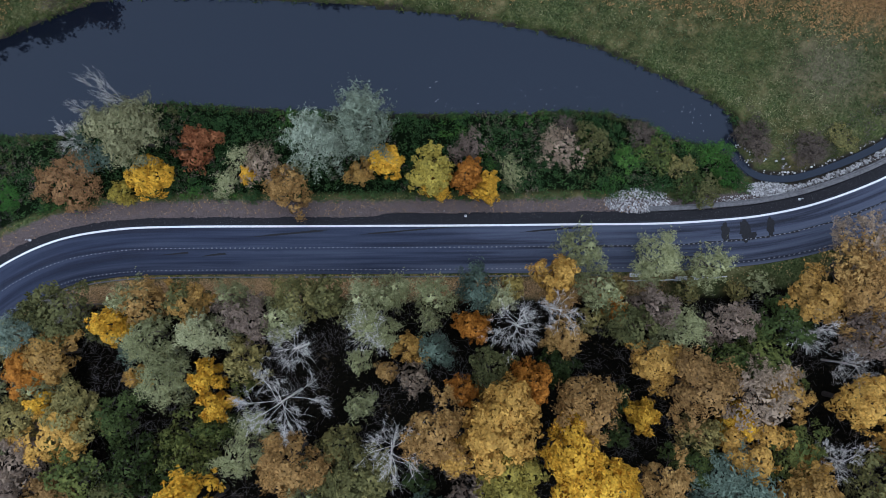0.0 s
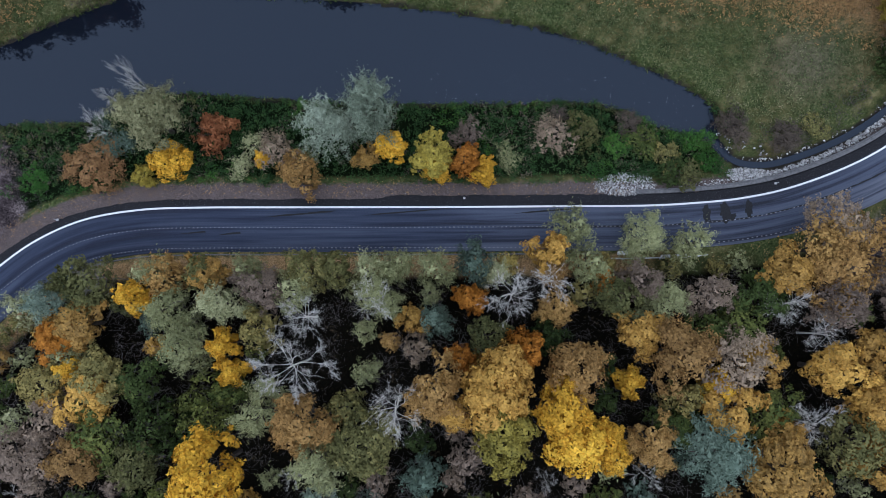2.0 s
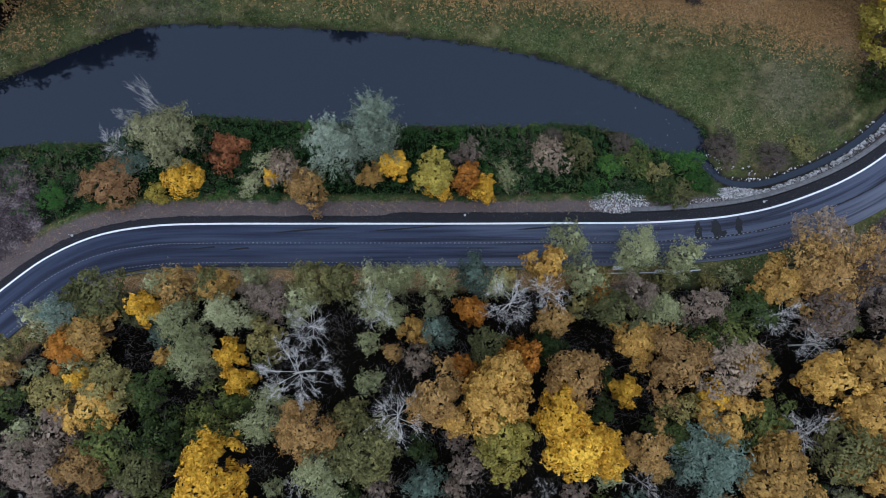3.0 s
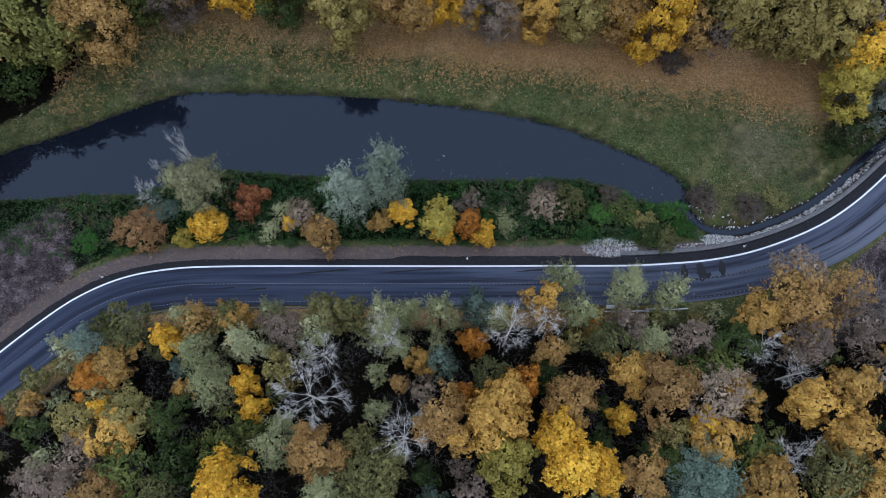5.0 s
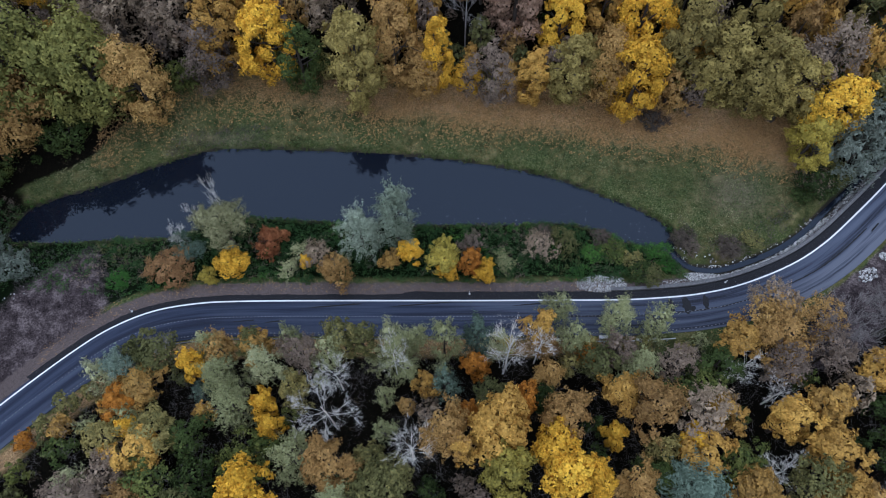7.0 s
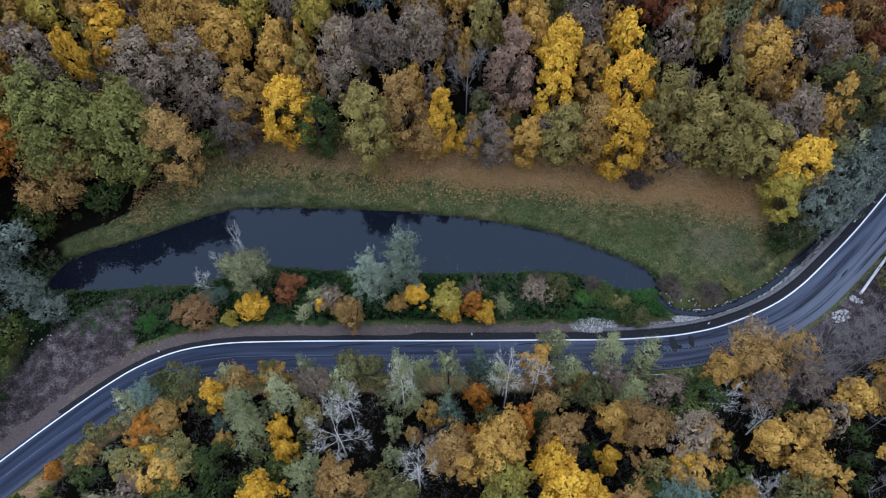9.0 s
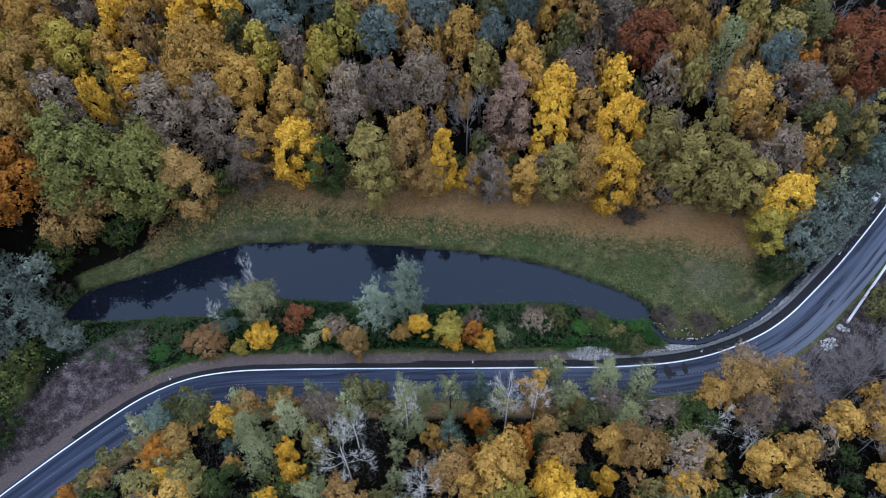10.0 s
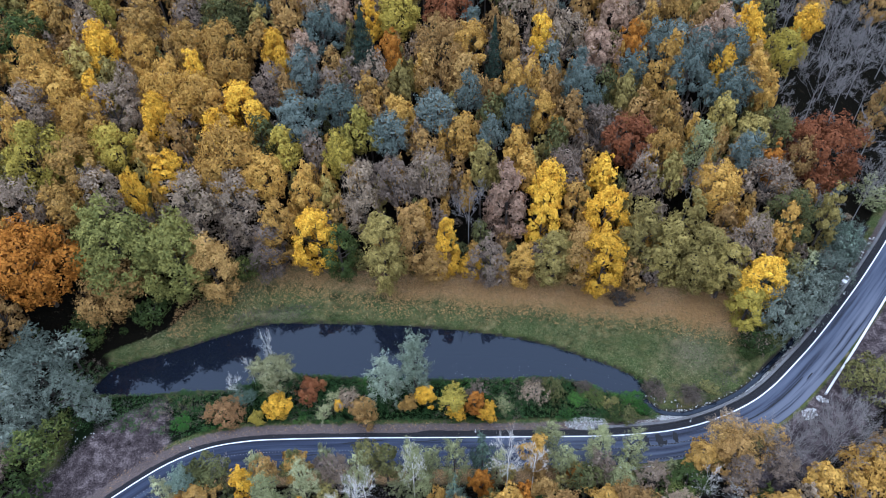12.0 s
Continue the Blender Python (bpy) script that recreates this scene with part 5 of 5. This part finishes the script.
# steel crash barrier on the forest side
rail_line = aside(stretch(WHITE_LINE, 19, 33), -7.3)
crash = tagged(new("crash_barrier"), "galvanised steel crash barrier half hidden by trees", "barrier")
child("beam", ribbon("beam", rail_line, (0.02, 0.09, 0.02, 0.09, 0.02, -0.06, -0.06), (0.45, 0.52, 0.60, 0.68, 0.76, 0.76, 0.45), STEEL), crash)
rail_post = box_mesh("rail_post", 0.1, 0.14, 0.95, STEEL, 0.01)
for p in rail_line[::4]:
    child("post", rail_post, crash).location = (p[0], p[1] - 0.13, p[2] - 0.25)


def marker_post(x, y):
    z = float(land(x, y)[0][0])
    root = tagged(new("marker_post"), "white roadside marker post with a black band", "post", "marker posts")
    root.location = (x, y, z)
    child("shaft", box_mesh("shaft", 0.13, 0.10, 1.05, PALE_CONCRETE, 0.03), root)
    child("band", box_mesh("band", 0.136, 0.106, 0.18, BLACK, 0.01), root).location = (0, 0, 0.78)
    child("foot", box_mesh("foot", 0.3, 0.3, 0.22, PALE_CONCRETE, 0.04), root)
    return root


for x, y in ((-56.2, 26.3), (0.2, 31.2), (43.1, 34.7), (74.0, 56.6), (83.6, 67.0)):
    marker_post(x, y)

# culvert head
culvert = tagged(new("culvert_head"), "pale concrete culvert head at the road edge", "culvert")
culvert.matrix_world = pose(85.2, 70.9, 3.0, 0, 0, 47)
child("block", box_mesh("block", 2.6, 1.1, 1.1, PALE_CONCRETE, 0.06), culvert)
child("cover", box_mesh("cover", 1.0, 0.8, 0.12, CONCRETE, 0.03), culvert).location = (0.3, 0, 1.1)
for x, y, long_ in ((29.1, 24.1, 3.4), (22.1, 24.3, 1.3)):
    slab = tagged(new("parapet_block"), "pale concrete parapet block half hidden by willows", "barrier")
    slab.matrix_world = pose(x, y, float(land(x, y)[0][0]) - 0.1, 0, 0, 4)
    child("block", box_mesh("block", long_, 0.42, 0.75, PALE_CONCRETE, 0.04), slab)
    child("coping", box_mesh("coping", long_ + 0.12, 0.54, 0.1, PALE_CONCRETE, 0.02), slab).location = (0, 0, 0.752)
pole = tagged(new("fallen_pole"), "grey pole lying on the dirt by the junction", "pole")
pv, pf = [], []
tube([(74.6, 40.0, 2.0), (77, 41.9, 2.2), (79.2, 43.6, 2.5)], (0.12, 0.11, 0.09), 8, pv, pf)
child("shaft", mesh_of("shaft", pv, pf, CONCRETE, True), pole)


# ---------------------------------------------------------------- stones
def stone_mesh(seed):
    r = np.random.default_rng(seed)
    bm = bmesh.new()
    bmesh.ops.create_icosphere(bm, subdivisions=1, radius=0.5)
    s = r.uniform(0.6, 1.2, 3)
    for v in bm.verts:
        v.co = Vector([c * k * f for c, k, f in zip(v.co, s, r.uniform(0.55, 1.25, 3))])
    me = bpy.data.meshes.new("stone")
    bm.to_mesh(me)
    bm.free()
    me.materials.append(STONE)
    return me


STONES = [stone_mesh(k) for k in range(8)]


def stone_heap(name, label, count, where, size, lift=0.0):
    """Loose stones as parts of one heap; where(k) gives x, y."""
    root = tagged(new(name), label, "stones")
    for k in range(count):
        x, y = where(k)
        z = float(HEIGHT(x, y))
        s = rng.uniform(*size)
        ob = child("stone", STONES[k % 8], root)
        ob.matrix_basis = pose(x, y, z + 0.18 * s + rng.uniform(0, lift), *rng.uniform(0, 360, 3)) @ Matrix.Diagonal((s, s, s * 0.8, 1))
    return root


def HEIGHT(x, y):
    return land(x, y)[0][0]


def patch(cx, cy, rx_, ry_, turn=0.0):
    def where(k):
        a, f = rng.uniform(0, 2 * math.pi), math.sqrt(rng.uniform(0, 1))
        u, v = rx_ * f * math.cos(a), ry_ * f * math.sin(a)
        return cx + u * math.cos(turn) - v * math.sin(turn), cy + u * math.sin(turn) + v * math.cos(turn)
    return where


def along(line, x0, x1, off0, off1):
    part_ = stretch(line, x0, x1)

    def where(k):
        i = int(rng.integers(len(part_)))
        o = rng.uniform(off0, off1)
        q = aside(part_, o)[i]
        return q[0] + rng.uniform(-0.3, 0.3), q[1]
    return where


stone_heap("rubble_slope", "slope of broken white limestone beside the shoulder", 300, patch(22.4, 33.9, 4.0, 1.5, 0.05), (0.16, 0.40))
stone_heap("riprap", "white boulders at the bend of the stream", 290, patch(39.8, 36.0, 3.2, 1.0, 0.05), (0.22, 0.55))
stone_heap("riprap", "row of pale boulders along the stream below the kerb wall", 300, along(WHITE_LINE, 42, 58, 2.4, 3.0), (0.22, 0.5), 0.3)
stone_heap("riprap", "pale boulders between the kerb wall and the stream", 280, along(WHITE_LINE, 58, 73, 2.4, 3.1), (0.22, 0.5), 0.3)
stone_heap("stream_stones", "pale stones on the far bank of the stream", 12, patch(40.4, 39.9, 2.6, 0.7, -0.3), (0.25, 0.55))
stone_heap("riprap", "pale stones below the road near the culvert", 240, along(WHITE_LINE, 72, 99, 2.6, 4.6), (0.3, 0.7))
stone_heap("stream_stones", "grey stones along the far edge of the stream", 70, along(STREAM, 38, 62, 0.5, 1.0), (0.18, 0.42))
stone_heap("stone_pile", "heap of white rubble at the junction", 90, patch(66.6, 36.5, 1.9, 1.1, 0.4), (0.25, 0.6))
stone_heap("stone_pile", "small heap of white blocks at the end of the parapet", 40, patch(70.3, 39.8, 1.2, 0.6, -0.3), (0.3, 0.7))
stone_heap("stream_stones", "wet stones in the mouth of the stream", 40, patch(36.8, 40.2, 0.9, 2.2, 0.5), (0.2, 0.42))
stone_heap("dirt_stones", "pale stones scattered on the spoil heap", 26, patch(-80, 28, 6, 4), (0.2, 0.45))

# ---------------------------------------------------------------- specks on the water
x, y, z = scatter(5200, -20, 36, 40, 56, lambda x, y, off, pond, wood, stream: (pond < -0.3) & (pond > -4.5) & (y < 50.5) & (rng.uniform(0, 1, len(x)) < 0.025 + 0.12 * (np.hypot(x - 31, y - 46) < 2.5) + 0.07 * (np.hypot(x + 3, y - 47) < 3)))
p = np.stack([x, y, np.full(len(x), WATER + 0.012)], 1)
tagged(new("floating_leaves", tris_of("floating_leaves", leaves(p, unit(rng.normal(0, 0.03, p.shape) + (0, 0, 1)), 0.05, 0.7), PALE_CONCRETE)),
       "small pale specks floating on the pond", "floating leaves", kind="stuff")

# ---------------------------------------------------------------- small stones between the larger ones
def chips(name, label, count, where, size, lift):
    """Little four-sided stones strewn over a patch."""
    q = np.array([where(k) for k in range(count)])
    p = np.stack([q[:, 0], q[:, 1], land(q[:, 0], q[:, 1])[0] + rng.uniform(0.03, lift, count)], 1)
    corner = unit(rng.normal(size=(count, 4, 3))) * size * rng.uniform(0.5, 1.4, (count, 1, 1)) + p[:, None]
    tagged(new(name, tris_of(name, corner[:, [0, 1, 2, 0, 2, 3, 0, 3, 1, 1, 3, 2]].reshape(-1, 3), STONE)), label, "stones", kind="stuff")


chips("rubble_chips", "white limestone chips on the rubble slope", 1500, patch(22.4, 33.9, 4.4, 1.7, 0.05), 0.12, 0.12)
chips("riprap_chips", "small white stones at the bend of the stream", 700, patch(39.8, 36.1, 3.4, 1.1, 0.05), 0.14, 0.3)
chips("riprap_chips", "small pale stones along the kerb wall", 1500, along(WHITE_LINE, 30, 76, 2.35, 3.0), 0.12, 0.25)
chips("shoulder_chips", "pale grit on the gravel shoulder", 700, along(WHITE_LINE, -58, 24, 1.7, 3.6), 0.05, 0.06)
